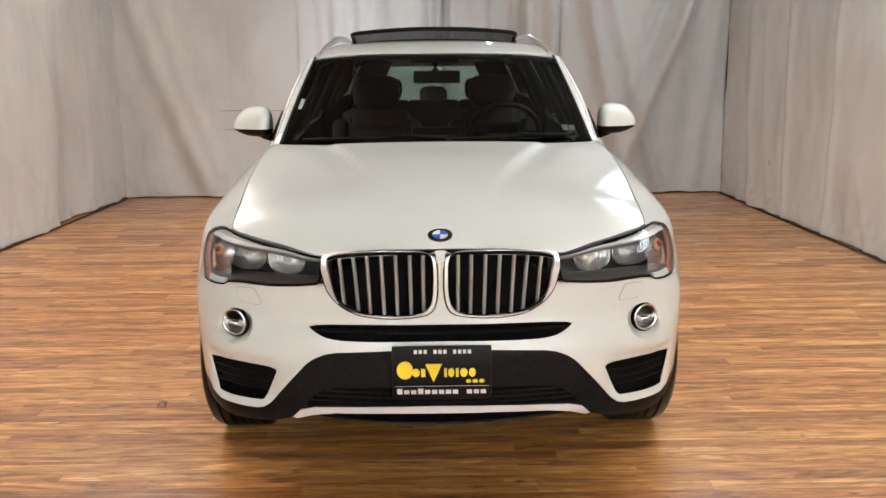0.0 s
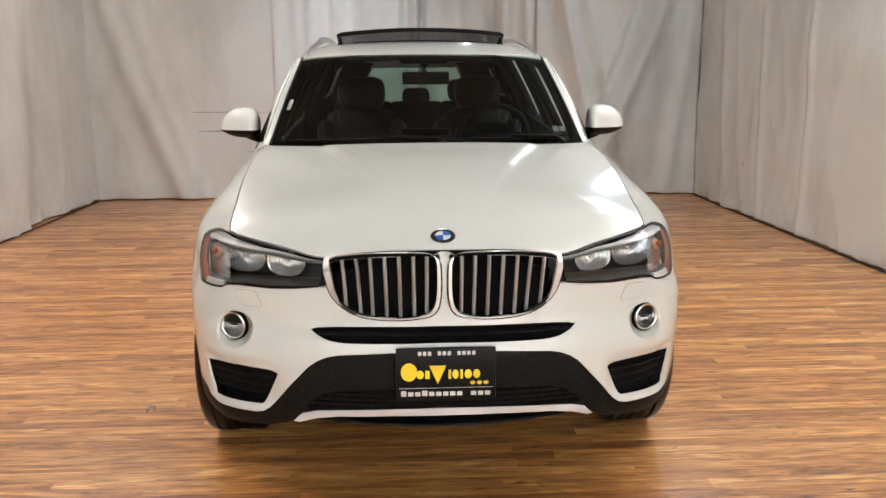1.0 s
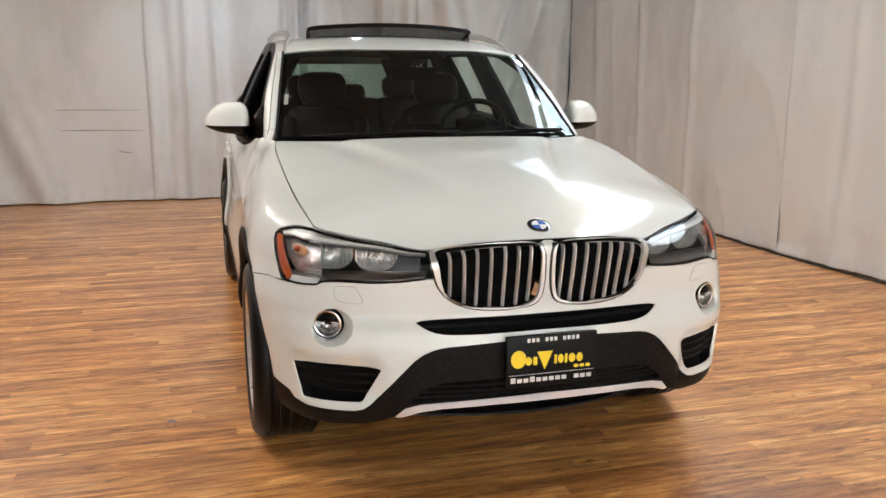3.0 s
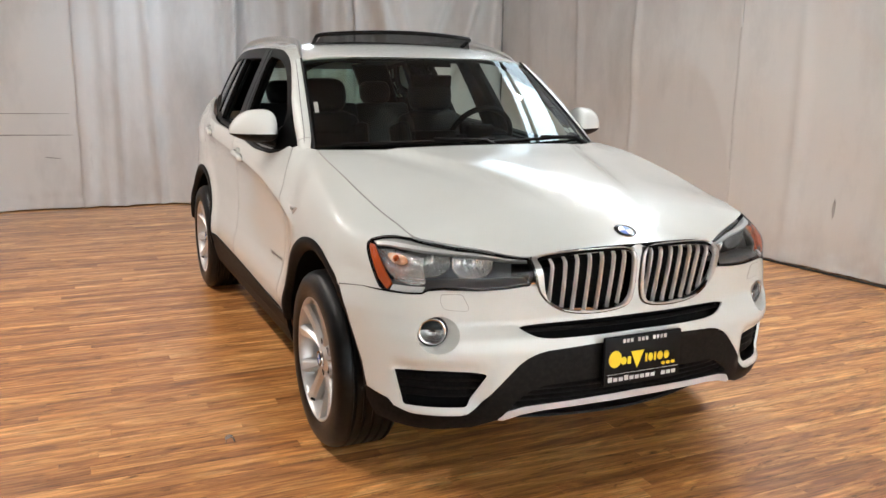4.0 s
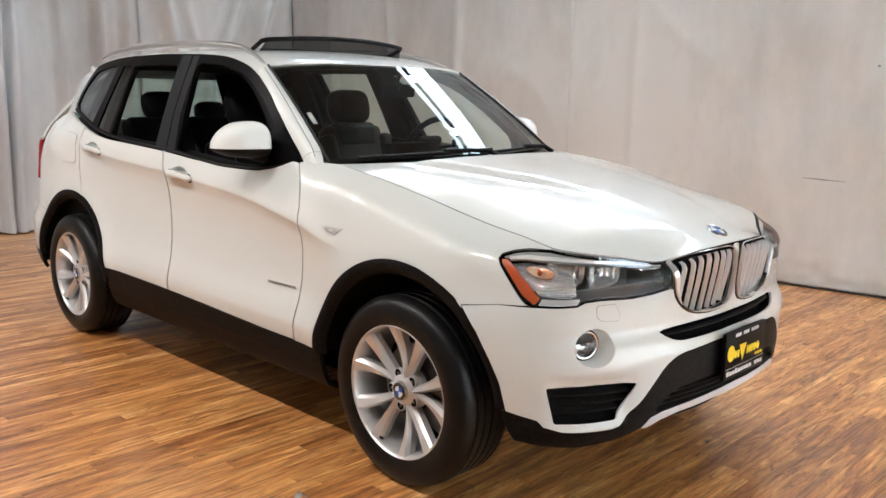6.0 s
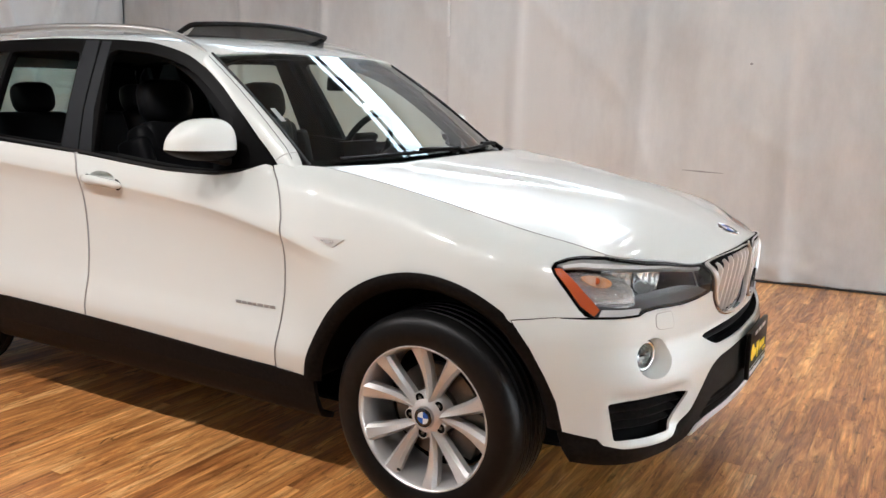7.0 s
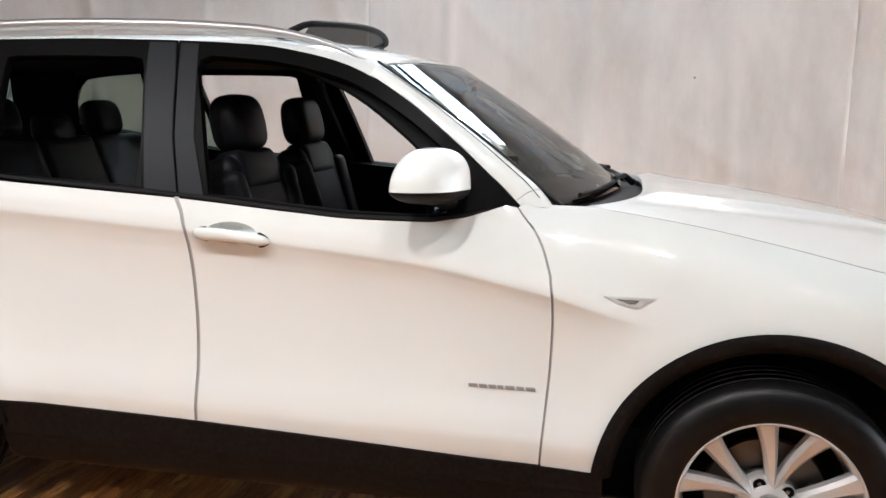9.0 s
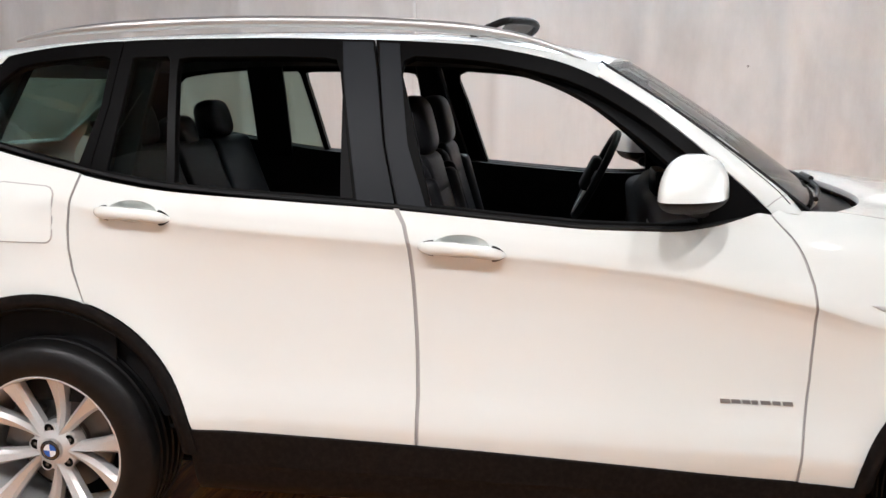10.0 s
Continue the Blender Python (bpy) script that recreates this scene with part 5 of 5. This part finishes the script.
    part("disc_bell", bm, STEEL, w)
    bm = bmesh.new()
    box(bm, (-.035, .085, -.085), (.036, .185, .085), .012, pose(0, 0, 0, -20 if wy < 1 else 160, 0, 0))
    part("brake_caliper", bm, STEEL, w)
    bm = bmesh.new()
    lathe(bm, [(.05, -.04), (.215, -.045), (.215, -.05), (.05, -.05)], 40)
    part("brake_shield", bm, DARK, w)
    bm = bmesh.new()
    va = radians(turn + 132)
    tube(bm, [(.096, .226 * math.cos(va), .226 * math.sin(va)), (.112, .214 * math.cos(va), .214 * math.sin(va))], .0045, 8)
    part("valve", bm, RUBBER, w)
    emblem(w, (.0935, 0, 0), (1, 0, 0), .033)
    w.matrix_basis = pose(s * .796, wy, .351, 0, 0, 0 if s > 0 else 180)
    return w


for s in (RIGHT, LEFT):
    for wy in WHEEL_Y:
        make_wheel(wy, s, 114 if wy < 1 else 100)

# ---- inside the car ----
def cushion(name, parent, size, m, material=LEATHER, bevel=.05, label="", puff=.0):
    bm = bmesh.new()
    box(bm, tuple(-v / 2 for v in size), tuple(v / 2 for v in size), min(bevel, min(size) * .48), None, 4)
    if puff:
        for v in bm.verts:
            k = (1 - (2 * v.co.x / size[0]) ** 2) * (1 - (2 * v.co.z / size[2]) ** 2)
            v.co.y += math.copysign(puff, v.co.y) * max(k, 0)
    bmesh.ops.transform(bm, matrix=m, verts=bm.verts)
    return part(name, bm, material, parent, label, 60)


def headrest(name, parent, size, m):
    """A padded headrest: rounded, fuller at its middle, drawn in at the foot."""
    bm = bmesh.new()
    bmesh.ops.create_uvsphere(bm, u_segments=24, v_segments=16, radius=1)
    for v in bm.verts:
        x, y, z = v.co
        q = [math.copysign(abs(c) ** k, c) for c, k in ((x, .5), (y, .75), (z, .5))]
        w = 1 - .16 * max(0, -q[2]) ** 1.5 - .05 * max(0, q[2]) ** 2
        v.co = Vector((q[0] * size[0] / 2 * w, q[1] * size[1] / 2 * (1 - .12 * q[2]), q[2] * size[2] / 2))
    bmesh.ops.transform(bm, matrix=m, verts=bm.verts)
    return part(name, bm, LEATHER, parent, "", 60)


def front_seat(x, y):
    seat = cushion("front_seat", car, (.50, .50, .15), pose(x, y - .34, .66, 6), bevel=.06, label="black leather front seat")
    cushion("backrest", seat, (.42, .12, .58), pose(x, y, .945, -17), bevel=.055, puff=.02)
    for k in (-1, 1):
        cushion("bolster", seat, (.085, .15, .50), pose(x + k * .205, y - .02, .93, -17, 0, -k * 14), bevel=.04)
        cushion("cushion_bolster", seat, (.08, .46, .12), pose(x + k * .225, y - .34, .71, 6, -k * 14, 0), bevel=.038)
        bm = bmesh.new()
        tube(bm, [(x + k * .065, y + .075, 1.19), (x + k * .065, y + .085, 1.29)], .006, 8)
        part("headrest_post", bm, BRIGHT, seat)
    headrest("headrest", seat, (.285, .125, .205), pose(x, y + .085, 1.332, -10))
    cushion("shoulder_pad", seat, (.32, .10, .16), pose(x, y + .05, 1.165, -15), bevel=.045, puff=.01)


front_seat(-.35, 1.672)
front_seat(.35, 1.71)
bench = cushion("rear_bench", car, (1.30, .50, .16), pose(0, 2.35, .68, 5), bevel=.06, label="black leather rear bench")
for x in (-.375, 0, .375):
    cushion("bench_back", bench, (.41 if x else .38, .13, .60), pose(x, 2.66, .97, -20), bevel=.05, puff=.015)
    headrest("bench_headrest", bench, (.228 if x else .20, .11, .165 if x else .14), pose(x * .9, 2.765, 1.332 if x else 1.285, -12))
bm = bmesh.new()
box(bm, (-.66, 2.80, 1.02), (.66, 3.35, 1.05), .01)
part("load_cover", bm, TRIM_IN, car)
patch("cabin_floor", lambda u, v: Vector(((2 * u - 1) * .78, .6 + 2.9 * v, .42 + .12 * math.exp(-((2 * u - 1) / .18) ** 2))), 20, 10, TRIM_IN, car, depth=.02)
patch("tailgate_trim", lambda u, v: Vector(((2 * u - 1) * .60, 3.50 - .03 * v, .5 + .62 * v)), 8, 6, TRIM_IN, car, depth=.01)
# dashboard
def dash(u, v):
    a = 2 * u - 1
    k = curve((0, (.52, 1.09)), (.35, (.75, 1.100)), (.6, (.92, 1.085)), (.75, (.965, 1.04)), (.88, (.955, .90)), (1, (1.02, .62)))(v)
    hump = .055 * math.exp(-((a * .74 - .37) / .16) ** 4) * math.exp(-((v - .55) / .16) ** 2)
    return Vector((a * .70, k[0] + .03 * a * a, k[1] + hump))


dashboard = patch("dashboard", dash, 40, 24, TRIM_IN, car, depth=.02, label="black dashboard")
patch("wood_strip", lambda u, v: dash(.06 + .38 * u, .80 + .05 * v) + Vector((0, .004, 0)), 10, 3, ALLOY, dashboard, depth=.003)
bm = bmesh.new()
box(bm, (-.12, .90, 1.085), (.12, .945, 1.175), .012, None)
part("centre_screen", bm, GLOSS_BLACK, dashboard)
bm = bmesh.new()
box(bm, (-.13, .96, .60), (.13, 1.75, .80), .04)
part("centre_console", bm, TRIM_IN, car)
# steering wheel
m = pose(.37, 1.135, 1.115, 116, 0, 0)
bm = bmesh.new()
pts = [m @ Vector((.187 * math.cos(a), .187 * math.sin(a), 0)) for a in [2 * math.pi * i / 40 for i in range(41)]]
tube(bm, pts, .0155, 10, cap=False)
steering = part("steering_wheel", bm, LEATHER, car, "black three-spoke steering wheel")
bm = bmesh.new()
box(bm, (-.085, -.075, .0), (.085, .070, .045), .022, m @ pose(0, 0, -.045), 3)
part("airbag_cover", bm, TRIM_IN, steering)
for a0 in (0, 180, 270):
    bm = bmesh.new()
    box(bm, (.06, -.022, -.016), (.185, .022, -.004), .005, m @ pose(0, 0, 0, 0, 0, a0))
    part("spoke", bm, ALLOY if a0 == 270 else TRIM_IN, steering)
# rear-view mirror
bm = bmesh.new()
box(bm, (-.120, -.014, -.032), (.120, .014, .032), .013, pose(.01, 1.00, 1.425, 6, 0, 4), 3)
rear_view = part("rear_view_mirror", bm, TRIM_IN, car, "black rear-view mirror on the windscreen")
bm = bmesh.new()
tube(bm, [(.01, .995, 1.43), (.0, .975, 1.46), (0, .985, 1.49)], [.012, .016, .022], 10)
part("mirror_stalk", bm, TRIM_IN, rear_view)
for s in (RIGHT, LEFT):
    # inner door cards and pillar trims
    patch("door_card", lambda u, v: Vector((side_x(.72 + 1.92 * u, .75) - .085 - .02 * v + .012 * math.sin(9 * v), .72 + 1.92 * u, .45 + (belt_z(.72 + 1.92 * u) + .006 - .45) * v)), 24, 14, TRIM_IN, car, sgn=s, depth=.02)
    patch("pillar_trim", lambda u, v: side_glass(.80 + .75 * u, top_z(.80 + .75 * u) - .02 - (.125 - .10 * u) * v) - Vector((.035 + .012 * math.sin(math.pi * v), 0, 0)), 20, 6, TRIM_IN, car, sgn=s, depth=.015)
    patch("pillar_trim", lambda u, v: side_glass(1.69 + .20 * u + .10 * v * (1 - u) + .04 * v, 1.09 + .50 * v) - Vector((.05 - .018 * math.sin(math.pi * u), 0, 0)), 6, 12, TRIM_IN, car, sgn=s, depth=.02)
    patch("pillar_trim", lambda u, v: side_glass(2.56 + .16 * u - .03 * v, 1.15 + .43 * v) - Vector((.055, 0, 0)), 6, 10, TRIM_IN, car, sgn=s, depth=.02)
    patch("pillar_trim", lambda u, v: side_glass(3.12 + .20 * u - .10 * v, 1.20 + .34 * v) - Vector((.075 + .17 * u, 0, 0)), 6, 10, TRIM_IN, car, sgn=s, depth=.02)
    patch("rail_trim", lambda u, v: side_glass(1.0 + 2.2 * u, top_z(1.0 + 2.2 * u) - .004 - .05 * v) - Vector((.02 + .03 * (1 - v), 0, 0)), 30, 4, TRIM_IN, car, sgn=s, depth=.015)
    patch("load_side", lambda u, v: Vector((side_x(2.60 + .84 * u, .5 + (belt_z(2.60 + .84 * u) - .5) * v) - .055 - .12 * u * u, 2.60 + .84 * u, .5 + (belt_z(2.60 + .84 * u) - .505) * v)), 14, 8, TRIM_IN, car, sgn=s, depth=.01)
    bm = bmesh.new()
    box(bm, (s * .79 - .006, .95, 1.075), (s * .79 + .006, 1.62, 1.085), .003)
    part("door_pull", bm, ALLOY, car)

# ---- the room ----
XL, YF = -3.72, -6.2
rng = random.Random(4)


def fold(q, z, seed, amp, wave):
    """Depth of a hanging cloth: long folds, sharp fall lines, slack towards the hem."""
    n1 = noise.noise(Vector((q / wave, z * .10, seed)))
    n2 = noise.noise(Vector((q / wave * 2.7 + .35 * z, z * .30, seed + 7)))
    n3 = noise.noise(Vector((q * 1.1 - z * .8, z * 1.2 + q * .4, seed + 13)))
    n4 = 1 - 2.2 * abs(noise.noise(Vector((q * 1.9 + .22 * z, z * .16, seed + 21))))
    n5 = 1 - 2.4 * abs(noise.noise(Vector((q * 1.3 - .5 * z, z * .5 + .3 * q, seed + 31))))
    hem = math.exp(-z / .22)
    taut = min(1.0, amp / .05) ** 1.3      # a cloth hung taut has few fall lines
    return amp * (n1 * 1.0 + n2 * .45 * taut) + .020 * n3 + .016 * taut * max(0, n4) ** 3 + .014 * max(0, n5) ** 4 + hem * (.040 * noise.noise(Vector((q * 4, z * 3, seed + 3))) + .022 * noise.noise(Vector((q * 11 + z * 5, z * 12, seed + 5))))


def cloth(a, b, seed, amp, wave, drag):
    """A cloth hung from a to b (plan points) as a function of the way along and the height."""
    a, b = Vector((*a, 0)), Vector((*b, 0))
    d = (b - a).normalized()
    n = Vector((-d.y, d.x, 0))

    def at(q, z, back=0.0):
        f = fold(q, z, seed, amp, wave) + (drag(q, z) if drag else 0)
        p = a + d * q + n * (f - back)
        return Vector((p.x, p.y, z))
    return at, (b - a).length


def drape(a, b, seed, amp=.05, wave=.5, label="", drag=None, scuff_shades=()):
    """A cloth from floor to ceiling, the room on its left as one walks from a to b; its thin marks are scuffs and
    painted fold shade: way along, height, width, height, slant.
    """
    at, length = cloth(a, b, seed, amp, wave, drag)
    nu, nv = max(8, int(length / .032)), 84
    verts, faces = [], []
    for back in (0, 1):
        for i in range(nu + 1):
            q = length * i / nu
            for j in range(nv + 1):
                z = .012 + (CEILING - .012) * (j / nv) ** 1.35
                p = at(q, z, .006 * back)
                if j == 0:
                    z += .012 * noise.noise(Vector((q * 3, seed, 0)))
                verts.append((p.x, p.y, max(z, .004)))
    w = nv + 1
    base = (nu + 1) * w
    for i in range(nu):
        for j in range(nv):
            k = i * w + j
            faces.append((k, k + w, k + w + 1, k + 1))
            faces.append((base + k, base + k + 1, base + k + w + 1, base + k + w))
    for i in range(nu):
        faces.append((i * w, base + i * w, base + (i + 1) * w, (i + 1) * w))
    for e in (0, nu):
        for j in range(nv):
            k = e * w + j
            faces.append((k, k + 1, base + k + 1, base + k) if e == 0 else (k + 1, k, base + k, base + k + 1))
    ob = tagged(mesh("curtain", verts, faces, CLOTH), label, "curtain", "curtains round the studio")
    for q0, z0, wide, high, slant in scuff_shades:
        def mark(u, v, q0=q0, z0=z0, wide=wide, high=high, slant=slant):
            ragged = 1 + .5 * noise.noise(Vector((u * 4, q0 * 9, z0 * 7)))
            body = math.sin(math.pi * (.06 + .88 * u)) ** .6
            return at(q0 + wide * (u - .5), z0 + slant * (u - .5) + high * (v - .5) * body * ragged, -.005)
        patch("scuff_shade", mark, 12, 3, SCUFF_SHADE, ob, depth=.001, label="thin dark mark, for scuffs and painted fold shade")
    return ob


def drags(*lines):
    """Folds pulled aslant: each from q0 at the top to q1 at the floor, with its width and depth."""
    def f(q, z):
        k = max(0.0, 1 - z / 2.9) ** 1.15
        out = 0.0
        for q0, q1, w, a in lines:
            u = q - q0 - (q1 - q0) * k
            out += a * (math.exp(-(u / w) ** 2) - .45 * math.exp(-((u - 1.7 * w) / (1.1 * w)) ** 2))
        return out
    return f


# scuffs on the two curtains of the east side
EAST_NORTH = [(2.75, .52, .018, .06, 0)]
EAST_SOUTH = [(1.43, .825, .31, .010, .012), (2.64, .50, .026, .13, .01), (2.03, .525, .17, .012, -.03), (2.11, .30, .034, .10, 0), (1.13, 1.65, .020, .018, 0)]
WHITE_SHEET = "off-white cloth curtain hung as a studio wall, creased and lightly stained"
drape((XL, 6.84), (XL, 1.0), 1, .026, 1.1, WHITE_SHEET, drags((1.1, 1.6, .35, -.06), (2.6, 2.5, .5, .05)))
# the first two strips paint the shade of horizontal fold lines
drape((-1.55, 6.84), (XL - .01, 6.80), 11, .026, .8, "off-white cloth curtain with a long diagonal drag and soiled hem", drags((2.10, 1.10, .14, .075), (1.80, .90, .10, .03), (1.0, .55, .30, -.03)),
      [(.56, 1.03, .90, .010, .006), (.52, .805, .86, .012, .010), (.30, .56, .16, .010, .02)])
drape((.12, 6.82), (-1.58, 6.84), 12, .05, .42, "off-white cloth curtain with upright folds and a gathered edge",
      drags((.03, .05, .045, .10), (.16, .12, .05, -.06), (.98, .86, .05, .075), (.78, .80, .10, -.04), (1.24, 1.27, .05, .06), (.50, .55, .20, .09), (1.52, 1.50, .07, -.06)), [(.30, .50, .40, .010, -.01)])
drape((1.55, 6.84), (.06, 6.86), 13, .07, .36, WHITE_SHEET, drags((.42, .46, .05, .08), (.85, .80, .05, .07), (1.30, 1.34, .05, .09), (.15, .10, .06, .06)))
drape((3.50, 6.74), (1.52, 6.80), 14, .06, .45, "off-white cloth curtain with heavy gathered folds", drags((.30, 1.45, .13, .24), (.62, 1.75, .07, .09), (1.75, 1.15, .09, .13), (1.50, .75, .06, .06), (.10, .35, .09, .07)))
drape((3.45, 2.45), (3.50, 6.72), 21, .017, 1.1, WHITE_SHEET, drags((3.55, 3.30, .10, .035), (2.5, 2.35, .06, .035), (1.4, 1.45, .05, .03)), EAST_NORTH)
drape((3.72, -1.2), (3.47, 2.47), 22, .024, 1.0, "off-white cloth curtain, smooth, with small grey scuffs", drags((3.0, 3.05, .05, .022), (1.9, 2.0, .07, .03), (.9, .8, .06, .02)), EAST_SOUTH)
drape((3.78, YF), (3.74, -1.17), 23, .03, .8, WHITE_SHEET)
# assumed curtain out of view, kept as bounce for the front fill
drape((XL, YF), (3.8, YF - .02), 24, .05, .6, WHITE_SHEET)
for nm, lo, hi in (("wall_north", (XL - .3, 7.15, 0), (4.1, 7.30, CEILING + .1)), ("wall_south", (XL - .3, YF - .30, 0), (4.1, YF - .15, CEILING + .1)),
                   ("wall_west", (XL - .30, YF - .15, 0), (XL - .15, 7.15, CEILING + .1)), ("wall_east", (3.95, YF - .15, 0), (4.10, 7.15, CEILING + .1))):
    bm = bmesh.new()
    box(bm, lo, hi)
    tagged(part(nm, bm, PLAIN_DARK, None, "", 0), "dark plain wall behind the curtains", "wall", kind="structure")
bm = bmesh.new()
box(bm, (XL - .3, YF - .3, CEILING), (4.1, 7.3, CEILING + .12))
tagged(part("ceiling", bm, PLAIN_DARK, None, "", 0), "dark painted ceiling of the studio", "ceiling", kind="structure")
# dark edge tubes along the foot of the curtains
for pts in ([(XL + .05, 6.7), (XL + .06, 3), (XL + .05, -1), (XL + .05, -5.8)], [(3.47, 6.66), (3.43, 4.6), (3.42, 2.6), (3.545, .6), (3.665, -1.2), (3.74, -5.8)]):
    bm = bmesh.new()
    cx = curve(*sorted((y, x) for x, y in pts))
    tube(bm, [(cx(y), y, .009) for y in np.linspace(6.66, -5.8, 60).tolist()], .008, 8)
    tagged(part("edge_tube", bm, HOSE, None), "dark tube holding down the curtain's foot", "tube")
# a curl of clear film dropped on the floor
bm = bmesh.new()
film = []
for i in range(11):
    k = radians(-35 + 24 * i)
    film.append([bm.verts.new(Vector((-1.232 + .017 * math.cos(k) + .004 * noise.noise(Vector((i * .7, j * .8, 2))), .135 + .034 * (j / 6 - .5) + .005 * math.sin(k), .013 + .012 * math.sin(k) + .004 * noise.noise(Vector((i * .9, j, 5)))))) for j in range(7)])
for p, q in zip(film, film[1:]):
    for j in range(6):
        bm.faces.new((p[j], q[j], q[j + 1], p[j + 1]))
bmesh.ops.solidify(bm, geom=bm.faces[:], thickness=.0006)
tagged(part("film_scrap", bm, FILM, None), "small crumpled scrap of clear film lying on the floor", "litter")
# ceiling lamps: panels and front spots are added, out of view
for x, y, z, tilt, w, l, power, colour in BAND:
    d = bpy.data.lights.new("light_panel", "AREA")
    d.shape, d.size, d.size_y, d.energy, d.color = "RECTANGLE", w, l, power, colour
    bm = bmesh.new()
    box(bm, (-w / 2 - .03, -l / 2 - .03, .012), (w / 2 + .03, l / 2 + .03, .075), .01)
    bmesh.ops.transform(bm, matrix=pose(x, y, z, 0, tilt, 0), verts=bm.verts)
    for end in (-.4, .4):
        tube(bm, [(x, y + end * l, z + .04), (x, y + end * l, CEILING)], .012, 8)
    panel = tagged(part("added_panel", bm, SILVER, None), "long cool white light panel, added out of view", "lamp", "ceiling panels")
    lamp = new("light_panel", d)
    lamp.matrix_basis = pose(x, y, z, 0, tilt, 0)
    lamp.parent = panel
for x, y, z, power in TRACK + FILL_WASH + BACK:
    aim = (-1.2, .5, 0) if y > 6 else (x, 6.8, .9) if y > 4.9 else (x - .5, 6.2, .6) if y > 4.5 else (x * .92, y + .3, 0) if (x, y, z, power) in TRACK[8:14:2] else (x * .1, .3 + .55 * y, .75)
    # the added fill row, aimed at the front curtain
    if y < -4:
        aim = (x * 1.05, YF, 1.6)
    bm = bmesh.new()
    m = look((x, y, z), aim) @ pose(0, 0, 0, 0, 90, 0)
    lathe(bm, [(.02, -.15), (.055, -.14), (.06, -.02), (.065, .0), (.060, .0), (.05, -.03), (.0005, -.04)], 20, m)
    tube(bm, [m @ Vector((-.12, 0, 0)), (x, y, CEILING)], .012, 8)
    spot = tagged(part("track_fill_spot", bm, SILVER, None), "small metal spotlight on a ceiling arm, out of view, some added for fill", "lamp", "track spots")
    bm = bmesh.new()
    lathe(bm, [(.0005, -.008), (.03, -.010), (.052, -.016), (.054, -.028)], 16, m)
    part("bulb", bm, BULB, spot)
    d = bpy.data.lights.new("spot_bulb", "SPOT")
    d.energy, d.color, d.spot_blend, d.shadow_soft_size = power, COOL_COLOUR if y > 4.9 else FILL_COLOUR if y < -4 else SPOT_COLOUR, .9, .05
    d.spot_size = radians(62 if y < -4 else 66 if 4.9 < y < 6 else 134)
    lamp = new("spot_bulb", d)
    lamp.matrix_basis = look(m @ Vector((.012, 0, 0)), aim)
    lamp.parent = spot

# ---- floor of wooden strips, last ----
bm = bmesh.new()
box(bm, (XL - .3, YF - .3, -.10), (4.1, 7.3, -.006))
floor = tagged(part("floor", bm, SLAB, None, "", 0), "warm brown laminate floor of narrow wooden strips with a satin sheen", "floor", kind="structure")
ROW = .068
lengths = (.62, .84, 1.05, 1.28, 1.5)


def plank_data(length):
    a, b, e, h = length / 2, ROW / 2, .0006, -.0055
    v = [(-a + .00015, -b + .00015, h), (a - .00015, -b + .00015, h), (a - .00015, b - .00015, h), (-a + .00015, b - .00015, h),
         (-a + .00015, -b + .00015, -e), (a - .00015, -b + .00015, -e), (a - .00015, b - .00015, -e), (-a + .00015, b - .00015, -e),
         (-a + e, -b + e, 0), (a - e, -b + e, 0), (a - e, b - e, 0), (-a + e, b - e, 0)]
    f = [(8, 9, 10, 11)] + [(i, (i + 1) % 4, 4 + (i + 1) % 4, 4 + i) for i in range(4)] + [(4 + i, 4 + (i + 1) % 4, 8 + (i + 1) % 4, 8 + i) for i in range(4)]
    return v, f


shared = {}
for L in lengths:
    v, f = plank_data(L)
    me = bpy.data.meshes.new("plank")
    me.from_pydata(v, [], f)
    me.materials.append(WOOD)
    shared[L] = me
rest_v, rest_f, planks = [], [], 0
y = YF
row = 0
while y < 6.95:
    x = XL - .28 - rng.random() * .8
    while x < 4.08:
        L = rng.choice(lengths)
        if x < XL - .28:
            L, x = max(.1, x + L - (XL - .28)), XL - .28
        L = min(L, 4.08 - x)
        if L < .03:
            break
        cx, cy, dz = x + L / 2, y + ROW / 2, -rng.random() * .0005
        near = -3.0 < cy < -.35 and -2.6 < cx < 2.6 and planks < 300 and L in shared
        if near:
            ob = new("plank", shared[L])
            ob.parent = floor
            ob.location = (cx, cy, dz)
            planks += 1
        else:
            v, f = plank_data(L)
            k = len(rest_v)
            rest_v += [(a + cx, b + cy, c + dz) for a, b, c in v]
            rest_f += [tuple(k + i for i in q) for q in f]
        x += L
    y += ROW
    row += 1
tagged(mesh("planks", rest_v, rest_f, WOOD_REST, floor, smooth=False), kind="stuff")
